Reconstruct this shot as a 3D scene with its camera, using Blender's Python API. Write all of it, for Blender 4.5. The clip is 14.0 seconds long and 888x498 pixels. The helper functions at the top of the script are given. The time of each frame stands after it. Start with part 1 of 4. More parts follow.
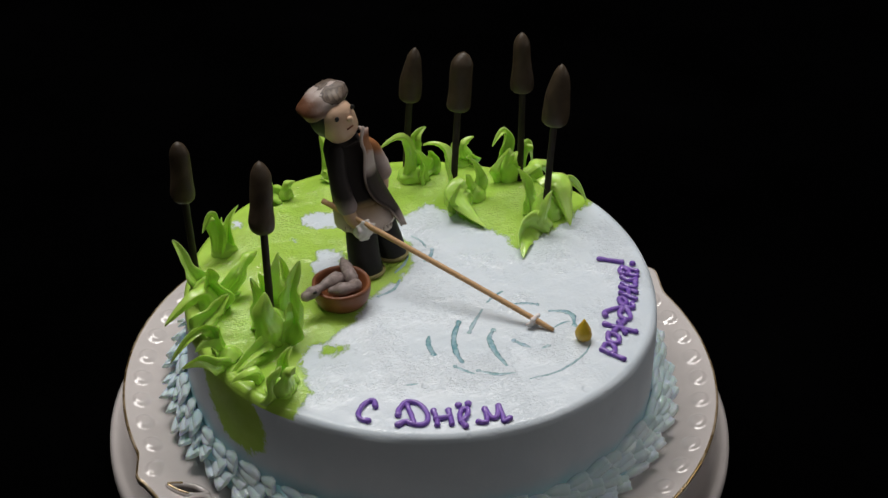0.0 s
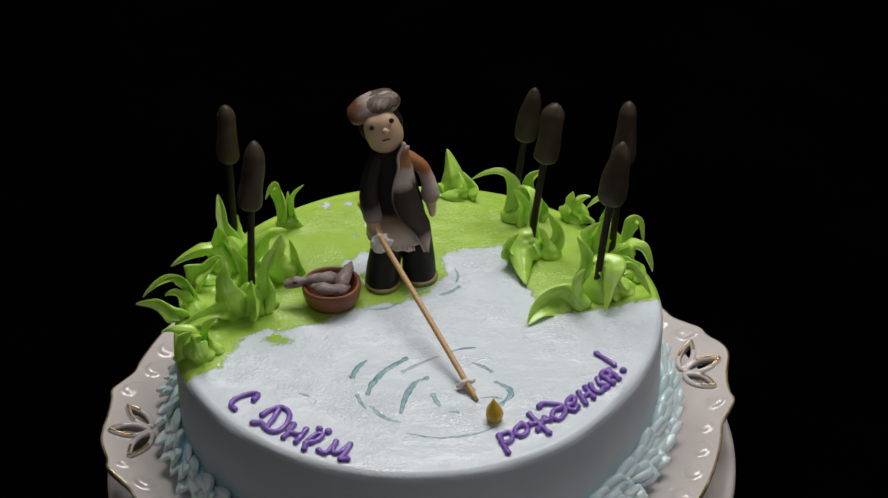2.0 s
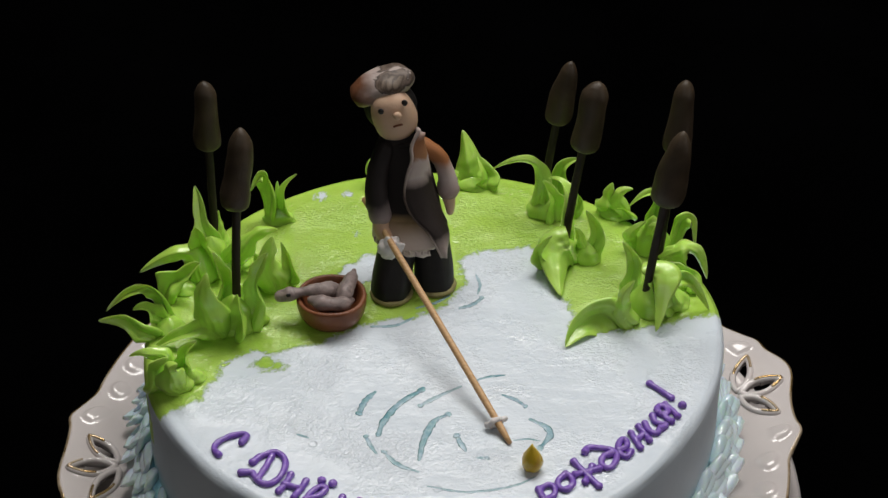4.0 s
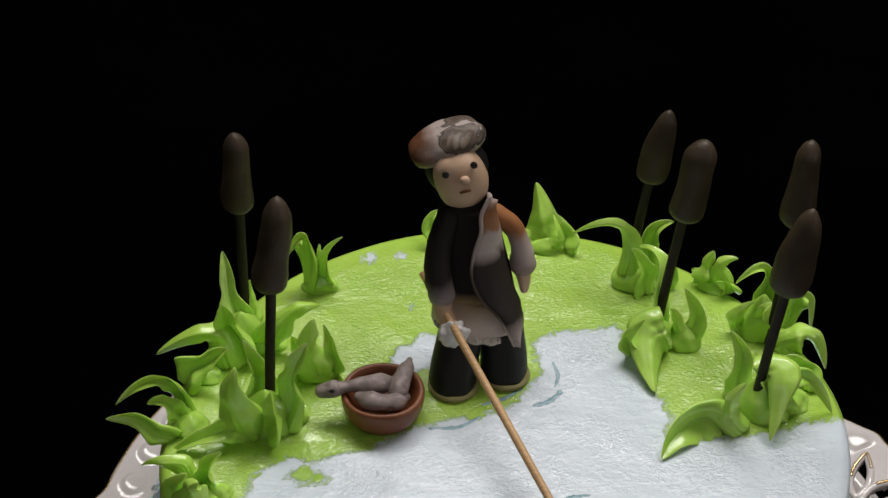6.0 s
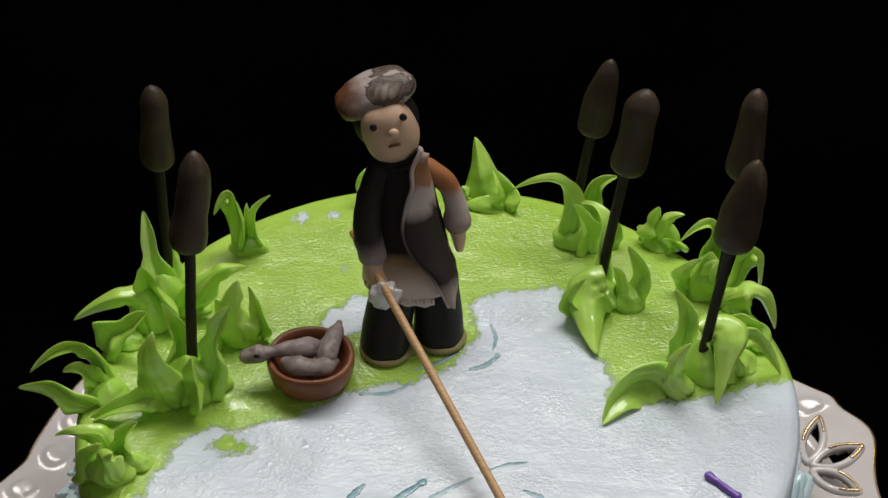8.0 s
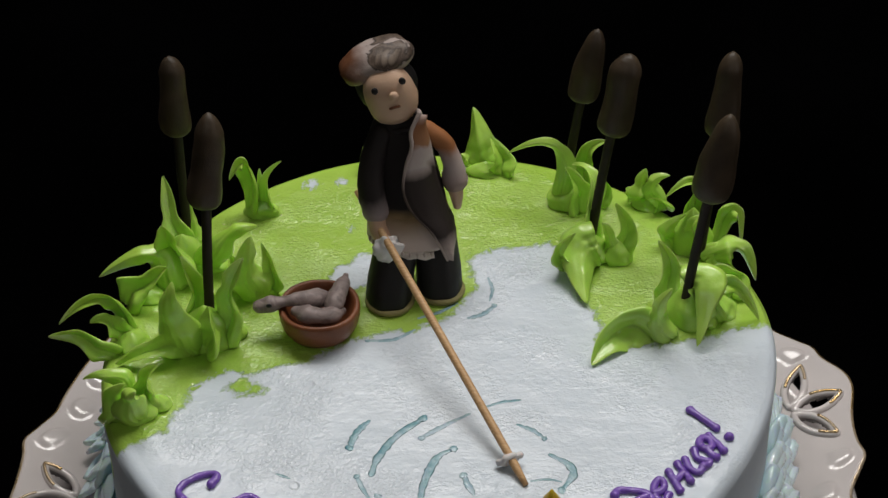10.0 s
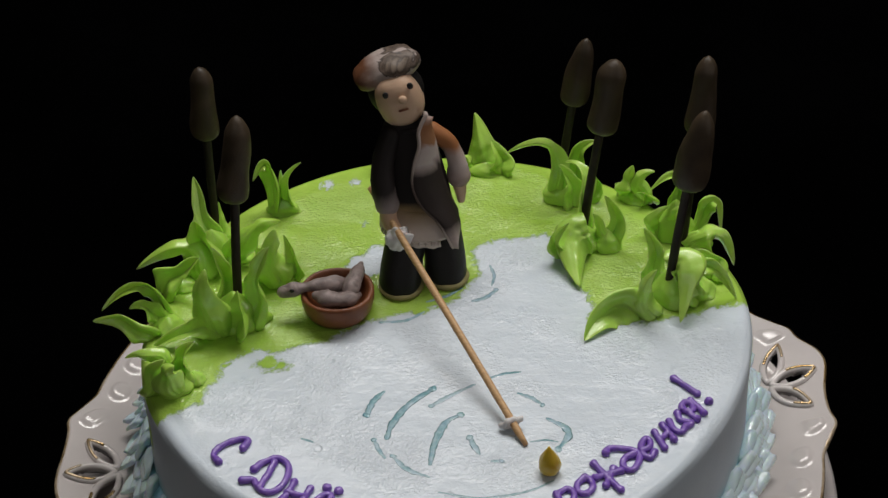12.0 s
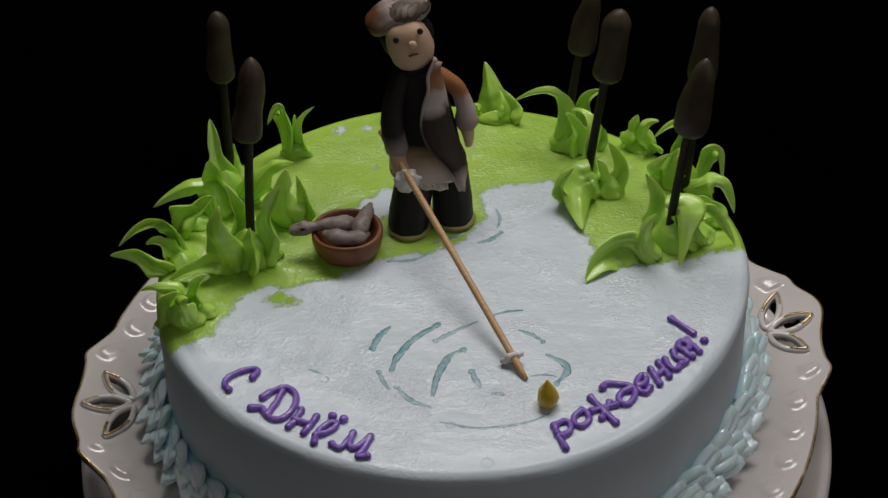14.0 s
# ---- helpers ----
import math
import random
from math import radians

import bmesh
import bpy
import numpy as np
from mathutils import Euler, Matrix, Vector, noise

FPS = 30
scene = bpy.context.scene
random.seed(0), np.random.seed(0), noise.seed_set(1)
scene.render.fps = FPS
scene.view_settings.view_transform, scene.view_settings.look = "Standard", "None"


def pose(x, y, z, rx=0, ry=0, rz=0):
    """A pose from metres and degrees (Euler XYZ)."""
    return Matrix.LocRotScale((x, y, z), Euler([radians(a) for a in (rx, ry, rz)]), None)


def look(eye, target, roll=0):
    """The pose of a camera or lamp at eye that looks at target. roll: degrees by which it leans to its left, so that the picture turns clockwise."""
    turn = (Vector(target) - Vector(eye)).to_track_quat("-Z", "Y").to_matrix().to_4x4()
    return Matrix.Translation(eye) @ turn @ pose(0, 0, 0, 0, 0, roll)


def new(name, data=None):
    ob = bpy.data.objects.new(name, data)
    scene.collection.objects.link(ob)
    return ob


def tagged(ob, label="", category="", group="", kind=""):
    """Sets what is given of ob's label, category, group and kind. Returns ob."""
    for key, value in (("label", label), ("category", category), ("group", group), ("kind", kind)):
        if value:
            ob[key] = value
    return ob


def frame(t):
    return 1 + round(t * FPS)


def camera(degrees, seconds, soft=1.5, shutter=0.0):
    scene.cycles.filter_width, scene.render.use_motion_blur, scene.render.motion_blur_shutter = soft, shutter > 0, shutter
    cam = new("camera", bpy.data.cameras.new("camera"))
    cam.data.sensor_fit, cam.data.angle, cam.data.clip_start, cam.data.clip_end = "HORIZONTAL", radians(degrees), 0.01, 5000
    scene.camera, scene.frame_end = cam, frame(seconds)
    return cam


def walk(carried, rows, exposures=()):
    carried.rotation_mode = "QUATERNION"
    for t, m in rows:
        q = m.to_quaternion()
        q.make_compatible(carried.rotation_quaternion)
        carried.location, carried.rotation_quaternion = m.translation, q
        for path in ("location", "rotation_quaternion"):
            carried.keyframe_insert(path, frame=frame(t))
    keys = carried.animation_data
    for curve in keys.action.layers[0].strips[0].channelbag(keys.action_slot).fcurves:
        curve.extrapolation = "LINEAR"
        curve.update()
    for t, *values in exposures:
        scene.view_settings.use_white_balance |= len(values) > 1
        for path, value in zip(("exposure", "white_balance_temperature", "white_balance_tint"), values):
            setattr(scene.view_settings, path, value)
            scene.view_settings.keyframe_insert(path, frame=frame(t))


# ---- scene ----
cam = camera(30.5, 14.0)
PATH = [
    (0, (-0.396, -0.606, 0.64), (0.526, 0.76, -0.494), 1.6),
    (0.5, (-0.252, -0.662, 0.647), (0.363, 0.849, -0.509), 1.2),
    (1, (-0.017, -0.702, 0.647), (0.071, 0.925, -0.513), -0.1),
    (1.5, (0.068, -0.699, 0.647), (-0.044, 0.934, -0.502), -0.5),
    (2, (0.058, -0.7, 0.647), (-0.044, 0.942, -0.492), -0.9),
    (2.5, (0.061, -0.683, 0.65), (-0.086, 0.95, -0.496), -2.2),
    (2.7, (0.042, -0.674, 0.653), (-0.075, 0.974, -0.474), -1.2),
    (4.8, (0.014, -0.491, 0.567), (-0.029, 1.077, -0.674), 0.4),
    (5, (0.009, -0.475, 0.571), (-0.04, 1.093, -0.669), 0.7),
    (5.5, (0.0, -0.453, 0.569), (-0.071, 1.109, -0.678), 0.8),
    (6, (0.001, -0.442, 0.563), (-0.086, 1.118, -0.687), 0.3),
    (6.5, (-0.001, -0.434, 0.562), (-0.079, 1.117, -0.698), 0.5),
    (7, (0.002, -0.424, 0.551), (-0.085, 1.115, -0.723), 0.3),
    (7.5, (0.005, -0.417, 0.542), (-0.063, 1.115, -0.742), 0.7),
    (8, (0.016, -0.421, 0.541), (-0.038, 1.116, -0.737), 0.6),
    (8.2, (0.018, -0.424, 0.541), (-0.028, 1.115, -0.735), 0.5),
    (10.3, (0.03, -0.481, 0.554), (-0.06, 1.08, -0.694), -0.9),
    (10.5, (0.031, -0.489, 0.559), (-0.059, 1.079, -0.679), -1.0),
    (11, (0.029, -0.516, 0.567), (-0.058, 1.065, -0.654), -1.1),
    (11.5, (0.028, -0.526, 0.573), (-0.061, 1.053, -0.651), -1.4),
    (12, (0.031, -0.534, 0.576), (-0.061, 1.044, -0.65), -1.6),
    (12.5, (0.038, -0.532, 0.575), (-0.064, 1.037, -0.661), -1.6),
    (13, (0.037, -0.533, 0.573), (-0.07, 1.037, -0.661), -1.4),
    (13.5, (0.039, -0.538, 0.574), (-0.076, 1.022, -0.673), -1.5),
    (14, (0.04, -0.559, 0.578), (-0.081, 0.997, -0.673), -1.4),
]
EXPOSURES = [(0, 0.12), (1.5, 0.05), (2.7, 0.00), (4.8, 0.15), (5.2, 0.14), (6, 0.03), (8.2, 0.00), (10.3, -0.16), (12.5, -0.15), (13.2, -0.20), (13.5, -0.26), (14, -0.42)]
walk(cam, [(t, look(eye, target, roll)) for t, eye, target, roll in PATH], EXPOSURES)

# ---- light: a soft overhead studio lamp, weak unseen fill lamps in front and at the side ----
world = bpy.data.worlds.new("dark_studio")
scene.world = world
world.use_nodes = True
world.node_tree.nodes["Background"].inputs[0].default_value = (0.9, 0.95, 1.0, 1)
world.node_tree.nodes["Background"].inputs[1].default_value = 0.042


def area_lamp(name, eye, target, size, power, colour):
    data = bpy.data.lights.new(name, "AREA")
    data.shape, data.size, data.size_y, data.energy, data.color = "RECTANGLE", size[0], size[1], power, colour
    ob = new(name, data)
    ob.matrix_world = look(eye, target)
    return ob


area_lamp("overhead_softbox", (0.12, 0.53, 1.26), (0, 0, 0.12), (1.20, 0.40), 15.8, (1.0, 0.97, 0.94))
# added fill lamps, out of view, that brighten the cake's front and right side
area_lamp("front_fill", (-0.3, -1.9, 2.2), (0, 0, 0.1), (1.6, 0.9), 5.4, (1.0, 0.97, 0.94))
area_lamp("side_light", (1.75, -0.75, 0.95), (0, 0, 0.1), (0.9, 0.7), 3.6, (1.0, 0.95, 0.94))


# ---- helpers ----
def mm(x, y, z=0.0):
    """A place over the cake's top, in millimetres from its centre."""
    return Vector((x / 1000, y / 1000, 0.12 + z / 1000))


def thing(name, label, category, group="", at=(0, 0, 0)):
    ob = new(name)
    ob.empty_display_size = 0.01
    ob.location = at
    bpy.context.view_layer.update()
    return tagged(ob, label, category, group)


def smooth(me):
    for p in me.polygons:
        p.use_smooth = True


def part(name, bm, material, parent=None, label="", flat=False):
    me = bpy.data.meshes.new(name)
    bm.normal_update()
    bm.to_mesh(me)
    bm.free()
    for m in material if isinstance(material, (list, tuple)) else (material,):
        me.materials.append(m)
    if not flat:
        smooth(me)
    ob = new(name, me)
    if parent:
        ob.parent = parent
        ob.matrix_parent_inverse = Matrix.Translation(-parent.matrix_world.translation)
    if label:
        tagged(ob, label)
    return ob


def bridge(bm, a, b, index=0):
    n = len(a)
    for i in range(n):
        try:
            bm.faces.new((a[i], a[(i + 1) % n], b[(i + 1) % n], b[i])).material_index = index
        except ValueError:
            pass


def cap(bm, ring, index=0, flip=False):
    c = bm.verts.new(sum((v.co for v in ring), Vector()) / len(ring))
    n = len(ring)
    for i in range(n):
        f = (ring[(i + 1) % n], ring[i], c) if not flip else (ring[i], ring[(i + 1) % n], c)
        bm.faces.new(f).material_index = index


def loft(bm, rings, index=0):
    """Rings of places, joined one after another and closed at both ends."""
    made = [[bm.verts.new(p) for p in ring] for ring in rings]
    for a, b in zip(made, made[1:]):
        bridge(bm, a, b, index)
    cap(bm, made[0], index)
    cap(bm, made[-1], index, True)
    return made


def bezier(a, m, b, s):
    c = 2 * m - (a + b) / 2
    return a * (1 - s) ** 2 + c * 2 * s * (1 - s) + b * s * s


def spline(points, s):
    """Catmull-Rom through the points, s from 0 to 1."""
    n = len(points) - 1
    i = min(int(s * n), n - 1)
    u = s * n - i
    p1, p2 = points[i], points[i + 1]
    p0 = points[i - 1] if i else 2 * p1 - p2
    p3 = points[i + 2] if i + 2 <= n else 2 * p2 - p1
    return 0.5 * (2 * p1 + (p2 - p0) * u + (2 * p0 - 5 * p1 + 4 * p2 - p3) * u * u + (3 * p1 - p0 - 3 * p2 + p3) * u ** 3)


def tube(bm, points, radius, sides=10, index=0, steps=0, wobble=0.0, flat=1.0):
    """A tube through the points with round ends; radius is a number or a function of s."""
    steps = steps or 6 * max(1, len(points) - 1)
    size = radius if callable(radius) else (lambda s: radius)
    path = [spline(points, i / steps) for i in range(steps + 1)]
    rings, up = [], Vector((0, 0, 1))
    first, last = path[1] - path[0], path[-1] - path[-2]
    r0, r1 = size(0), size(1)
    stations = [(path[0] - first.normalized() * r0 * k, first, size(0) * q, 0) for k, q in ((0.95, 0.3), (0.7, 0.7), (0.35, 0.93))]
    for i, p in enumerate(path):
        d = path[min(i + 1, steps)] - path[max(i - 1, 0)]
        stations.append((p, d, size(i / steps), i / steps))
    stations += [(path[-1] + last.normalized() * r1 * k, last, size(1) * q, 1) for k, q in ((0.35, 0.93), (0.7, 0.7), (0.95, 0.3))]
    d0 = stations[0][1].normalized()
    side = d0.cross(up if abs(d0.z) < 0.9 else Vector((0, 1, 0))).normalized()
    for p, d, r, s in stations:
        d = d.normalized()
        side = (side - d * side.dot(d)).normalized()
        over = side.cross(d)
        ring = []
        for k in range(sides):
            a = 2 * math.pi * k / sides
            q = r * (1 + wobble * noise.noise(p * 300 + Vector((a, s * 9, 0))))
            ring.append(p + side * math.cos(a) * q + over * math.sin(a) * q * flat)
        rings.append(ring)
    return loft(bm, rings, index)


def ball(bm, centre, size, turn=None, index=0, rows=12, sides=18, lump=0.0, seed=0.0, square=2.0):
    """A rounded lump with three half-axes, turned; past 2, square makes it boxier."""
    turn = turn or Matrix.Identity(3)
    rings = []
    for i in range(1, rows):
        b = math.pi * i / rows
        ring = []
        for k in range(sides):
            a = 2 * math.pi * k / sides
            d = Vector((math.sin(b) * math.cos(a), math.sin(b) * math.sin(a), -math.cos(b)))
            g = 1 + lump * noise.noise(d * 1.7 + Vector((seed, seed * 2, 3)))
            g /= (abs(d.x) ** square + abs(d.y) ** square + abs(d.z) ** square) ** (1 / square)
            ring.append(Vector(centre) + turn @ Vector((d.x * size[0] * g, d.y * size[1] * g, d.z * size[2] * g)))
        rings.append(ring)
    loft(bm, rings, index)


def eul(rx, ry, rz):
    return Euler([radians(a) for a in (rx, ry, rz)]).to_matrix()


# ---- materials ----
def nodes_of(name):
    m = bpy.data.materials.new(name)
    m.use_nodes = True
    t = m.node_tree
    return m, t, t.nodes["Principled BSDF"]


def node(t, kind, **values):
    n = t.nodes.new(kind)
    for key, v in values.items():
        if key in n.inputs:
            n.inputs[key].default_value = v
    return n


def ramp(t, source, stops):
    n = t.nodes.new("ShaderNodeValToRGB")
    e = n.color_ramp.elements
    e.remove(e[1])
    e[0].position, e[0].color = stops[0][0], (*stops[0][1], 1)
    for p, c in stops[1:]:
        e.new(p).color = (*c, 1)
    t.links.new(source, n.inputs[0])
    return n.outputs[0]


def noise_of(t, scale, detail=4.0, rough=0.55, distort=0.0, vector=None):
    n = node(t, "ShaderNodeTexNoise", Scale=scale, Detail=detail, Roughness=rough, Distortion=distort)
    if vector is None:
        c = t.nodes.new("ShaderNodeTexCoord")
        vector = c.outputs["Object"]
    t.links.new(vector, n.inputs["Vector"])
    return n.outputs["Fac"]


def maths(t, op, a, b=None):
    n = t.nodes.new("ShaderNodeMath")
    n.operation = op
    for i, v in enumerate((a, b)):
        if v is None:
            continue
        if isinstance(v, (int, float)):
            n.inputs[i].default_value = v
        else:
            t.links.new(v, n.inputs[i])
    return n.outputs[0]


def mix(t, fac, a, b):
    n = t.nodes.new("ShaderNodeMix")
    n.data_type = "RGBA"
    for sock, v in ((n.inputs[0], fac), (n.inputs[6], a), (n.inputs[7], b)):
        if isinstance(v, tuple):
            sock.default_value = (*v, 1)
        elif isinstance(v, (int, float)):
            sock.default_value = v
        else:
            t.links.new(v, sock)
    return n.outputs[2]


def bump(t, bsdf, height, strength, distance):
    n = node(t, "ShaderNodeBump", Strength=strength, Distance=distance)
    t.links.new(height, n.inputs["Height"])
    t.links.new(n.outputs[0], bsdf.inputs["Normal"])


def soft_body(bsdf, amount, radius):
    bsdf.inputs["Subsurface Weight"].default_value = amount
    bsdf.inputs["Subsurface Radius"].default_value = radius
    bsdf.inputs["Subsurface Scale"].default_value = 0.003


def cream(name, light, dark, rough=0.35, scale=140.0, relief=0.5, spec=0.5, coat=0.35):
    """Whipped or butter cream: slight tone changes, fine pores, a wet gloss."""
    m, t, b = nodes_of(name)
    info = t.nodes.new("ShaderNodeObjectInfo")
    f = noise_of(t, scale, 5)
    f2 = maths(t, "ADD", maths(t, "MULTIPLY", f, 0.8), maths(t, "MULTIPLY", info.outputs["Random"], 0.2))
    t.links.new(ramp(t, f2, ((0.3, dark), (0.7, light))), b.inputs["Base Color"])
    r = maths(t, "ADD", rough - 0.1, maths(t, "MULTIPLY", noise_of(t, scale * 2.3, 3), 0.25))
    t.links.new(r, b.inputs["Roughness"])
    b.inputs["Specular IOR Level"].default_value = spec
    fine = maths(t, "ADD", noise_of(t, 420, 4, 0.6), maths(t, "MULTIPLY", noise_of(t, 1500, 2), 0.3))
    bump(t, b, fine, relief, 0.0006)
    b.inputs["Coat Weight"].default_value = coat
    b.inputs["Coat Roughness"].default_value = 0.12
    soft_body(b, 0.3, (0.6, 0.8, 0.4))
    return m


GREEN_L, GREEN_D = (0.51, 0.79, 0.135), (0.42, 0.69, 0.080)
M_GRASS = cream("lime_cream", GREEN_L, GREEN_D, 0.36, 90, 0.24, spec=0.45, coat=0.6)
M_PURPLE = cream("violet_cream", (0.235, 0.115, 0.50), (0.16, 0.068, 0.40), 0.34, 200, 0.45)
M_YELLOW = cream("yellow_cream", (0.62, 0.42, 0.012), (0.50, 0.31, 0.008), 0.38, 200, 0.5)
M_RIPPLE = cream("teal_food_colour", (0.44, 0.61, 0.64), (0.11, 0.31, 0.34), 0.25, 230, 0.4)


def cake_material():
    """Pale blue cream with spatula marks, lime glaze behind and cyan airbrush at the foot."""
    m, t, b = nodes_of("cake_cream")
    coord = t.nodes.new("ShaderNodeTexCoord")
    split = t.nodes.new("ShaderNodeSeparateXYZ")
    t.links.new(coord.outputs["Object"], split.inputs[0])
    att = t.nodes.new("ShaderNodeAttribute")
    att.attribute_name = "glaze"
    # the ragged edge of the lime glaze
    edge = maths(t, "ADD", att.outputs["Fac"], maths(t, "MULTIPLY", maths(t, "SUBTRACT", noise_of(t, 95, 6, 0.68, 0.6), 0.5), 14.5))
    speck = maths(t, "MULTIPLY", maths(t, "SUBTRACT", noise_of(t, 480, 4, 0.65), 0.5), 6.5)
    edge = maths(t, "ADD", edge, speck)
    green = maths(t, "MULTIPLY", maths(t, "ADD", edge, 1.0), 0.45)
    n = t.nodes.new("ShaderNodeClamp")
    t.links.new(green, n.inputs[0])
    green = n.outputs[0]
    pale = ramp(t, noise_of(t, 30, 5), ((0.3, (0.605, 0.675, 0.735)), (0.7, (0.67, 0.73, 0.785))))
    lime = ramp(t, noise_of(t, 45, 5, 0.6), ((0.3, (0.33, 0.54, 0.060)), (0.7, (0.44, 0.65, 0.11))))
    # airbrushed cyan ring at the foot
    zz = maths(t, "ADD", split.outputs["Z"], maths(t, "MULTIPLY", maths(t, "SUBTRACT", noise_of(t, 60, 3), 0.5), 0.014))
    foot = node(t, "ShaderNodeMapRange")
    foot.inputs["From Min"].default_value, foot.inputs["From Max"].default_value = 0.085, 0.066
    foot.interpolation_type = "SMOOTHSTEP"
    t.links.new(zz, foot.inputs["Value"])
    colour = mix(t, foot.outputs["Result"], pale, (0.40, 0.70, 0.77))
    colour = mix(t, green, colour, lime)
    t.links.new(colour, b.inputs["Base Color"])
    # gentle spatula waves, with pores and fine grain gathered in patches
    patch = node(t, "ShaderNodeMapRange")
    patch.inputs["From Min"].default_value, patch.inputs["From Max"].default_value = 0.44, 0.66
    t.links.new(noise_of(t, 32, 4), patch.inputs["Value"])
    wet = maths(t, "SUBTRACT", 0.34, maths(t, "MULTIPLY", maths(t, "MAXIMUM", patch.outputs["Result"], green), 0.18))
    rough_spots = maths(t, "ADD", 0.22, maths(t, "MULTIPLY", patch.outputs["Result"], 0.9))
    stretch = node(t, "ShaderNodeMapping")
    stretch.inputs["Scale"].default_value = (0.8, 1.0, 1.0)
    t.links.new(coord.outputs["Object"], stretch.inputs["Vector"])
    pores = maths(t, "MULTIPLY", noise_of(t, 780, 2, 0.5, 0.3, stretch.outputs[0]), 0.62)
    grain = maths(t, "MULTIPLY", noise_of(t, 1300, 1), 0.10)
    h = maths(t, "MULTIPLY", maths(t, "ADD", pores, grain), maths(t, "ADD", rough_spots, maths(t, "MULTIPLY", green, 0.25)))
    h = maths(t, "ADD", h, maths(t, "MULTIPLY", noise_of(t, 55, 3, 0.5), 0.9))
    pull = node(t, "ShaderNodeMapping")
    pull.inputs["Rotation"].default_value = (0, 0, 0.35)
    pull.inputs["Scale"].default_value = (0.14, 1.0, 1.0)
    t.links.new(coord.outputs["Object"], pull.inputs["Vector"])
    h = maths(t, "ADD", h, maths(t, "MULTIPLY", noise_of(t, 110, 3, 0.55, 0.4, pull.outputs[0]), 0.30))
    h = maths(t, "ADD", h, maths(t, "MULTIPLY", green, 0.35))
    # a few burst air bubbles
    cells = node(t, "ShaderNodeTexVoronoi", Scale=75.0)
    t.links.new(coord.outputs["Object"], cells.inputs["Vector"])
    pit = node(t, "ShaderNodeMapRange")
    pit.inputs["From Min"].default_value, pit.inputs["From Max"].default_value = 0.10, 0.04
    t.links.new(maths(t, "ADD", cells.outputs["Distance"], maths(t, "MULTIPLY", maths(t, "SUBTRACT", 0.56, noise_of(t, 14, 2)), 2.0)), pit.inputs["Value"])
    h = maths(t, "SUBTRACT", h, maths(t, "MULTIPLY", pit.outputs["Result"], 0.3))
    top = node(t, "ShaderNodeMapRange")
    top.inputs["From Min"].default_value, top.inputs["From Max"].default_value = 0.1172, 0.1197
    top.inputs["To Min"].default_value = 0.34
    t.links.new(split.outputs["Z"], top.inputs["Value"])
    h = maths(t, "MULTIPLY", h, top.outputs["Result"])
    wet = maths(t, "ADD", wet, maths(t, "MULTIPLY", maths(t, "SUBTRACT", 1.0, top.outputs["Result"]), 0.5))
    t.links.new(maths(t, "ADD", wet, maths(t, "MULTIPLY", maths(t, "SUBTRACT", noise_of(t, 300, 4), 0.5), 0.2)), b.inputs["Roughness"])
    # the top is wet and glossy, the smoothed side dull
    spread = t.nodes.new("ShaderNodeVectorMath")
    spread.operation = "LENGTH"
    level = node(t, "ShaderNodeMapping")
    level.inputs["Scale"].default_value = (1, 1, 0)
    t.links.new(coord.outputs["Object"], level.inputs["Vector"])
    t.links.new(level.outputs[0], spread.inputs[0])
    rim = node(t, "ShaderNodeMapRange")
    rim.inputs["From Min"].default_value, rim.inputs["From Max"].default_value = 0.127, 0.117
    rim.inputs["To Min"].default_value = 0.15
    t.links.new(maths(t, "ADD", spread.outputs["Value"], maths(t, "MULTIPLY", maths(t, "SUBTRACT", noise_of(t, 40, 3), 0.5), 0.012)), rim.inputs["Value"])
    bump(t, b, maths(t, "MULTIPLY", h, maths(t, "MAXIMUM", rim.outputs["Result"], 0.4)), 0.80, 0.0015)
    wet_top = maths(t, "ADD", 0.35, maths(t, "MULTIPLY", maths(t, "MAXIMUM", patch.outputs["Result"], green), 0.65))
    wet_top = maths(t, "MULTIPLY", wet_top, rim.outputs["Result"])
    t.links.new(maths(t, "MULTIPLY", wet_top, maths(t, "SUBTRACT", top.outputs["Result"], 0.34)), b.inputs["Coat Weight"])
    gloss = maths(t, "MULTIPLY", maths(t, "SUBTRACT", top.outputs["Result"], 0.12), 0.72)
    t.links.new(maths(t, "MULTIPLY", gloss, maths(t, "MAXIMUM", rim.outputs["Result"], 0.35)), b.inputs["Specular IOR Level"])
    b.inputs["Coat Roughness"].default_value = 0.12
    soft_body(b, 0.1, (0.7, 0.8, 0.9))
    return m


def porcelain():
    m, t, b = nodes_of("porcelain")
    t.links.new(ramp(t, noise_of(t, 25, 3), ((0.3, (0.56, 0.515, 0.50)), (0.7, (0.63, 0.58, 0.56)))), b.inputs["Base Color"])
    t.links.new(maths(t, "ADD", 0.06, maths(t, "MULTIPLY", noise_of(t, 80, 4), 0.12)), b.inputs["Roughness"])
    b.inputs["Coat Weight"].default_value = 0.5
    b.inputs["Coat Roughness"].default_value = 0.05
    bump(t, b, noise_of(t, 45, 3), 0.12, 0.001)
    return m


def gold():
    m, t, b = nodes_of("worn_gold_lustre")
    worn = noise_of(t, 60, 4, 0.6)
    t.links.new(ramp(t, worn, ((0.30, (0.55, 0.46, 0.36)), (0.60, (0.50, 0.33, 0.13)))), b.inputs["Base Color"])
    t.links.new(ramp(t, worn, ((0.30, (0.25,) * 3), (0.60, (0.9,) * 3))), b.inputs["Metallic"])
    b.inputs["Roughness"].default_value = 0.2
    return m


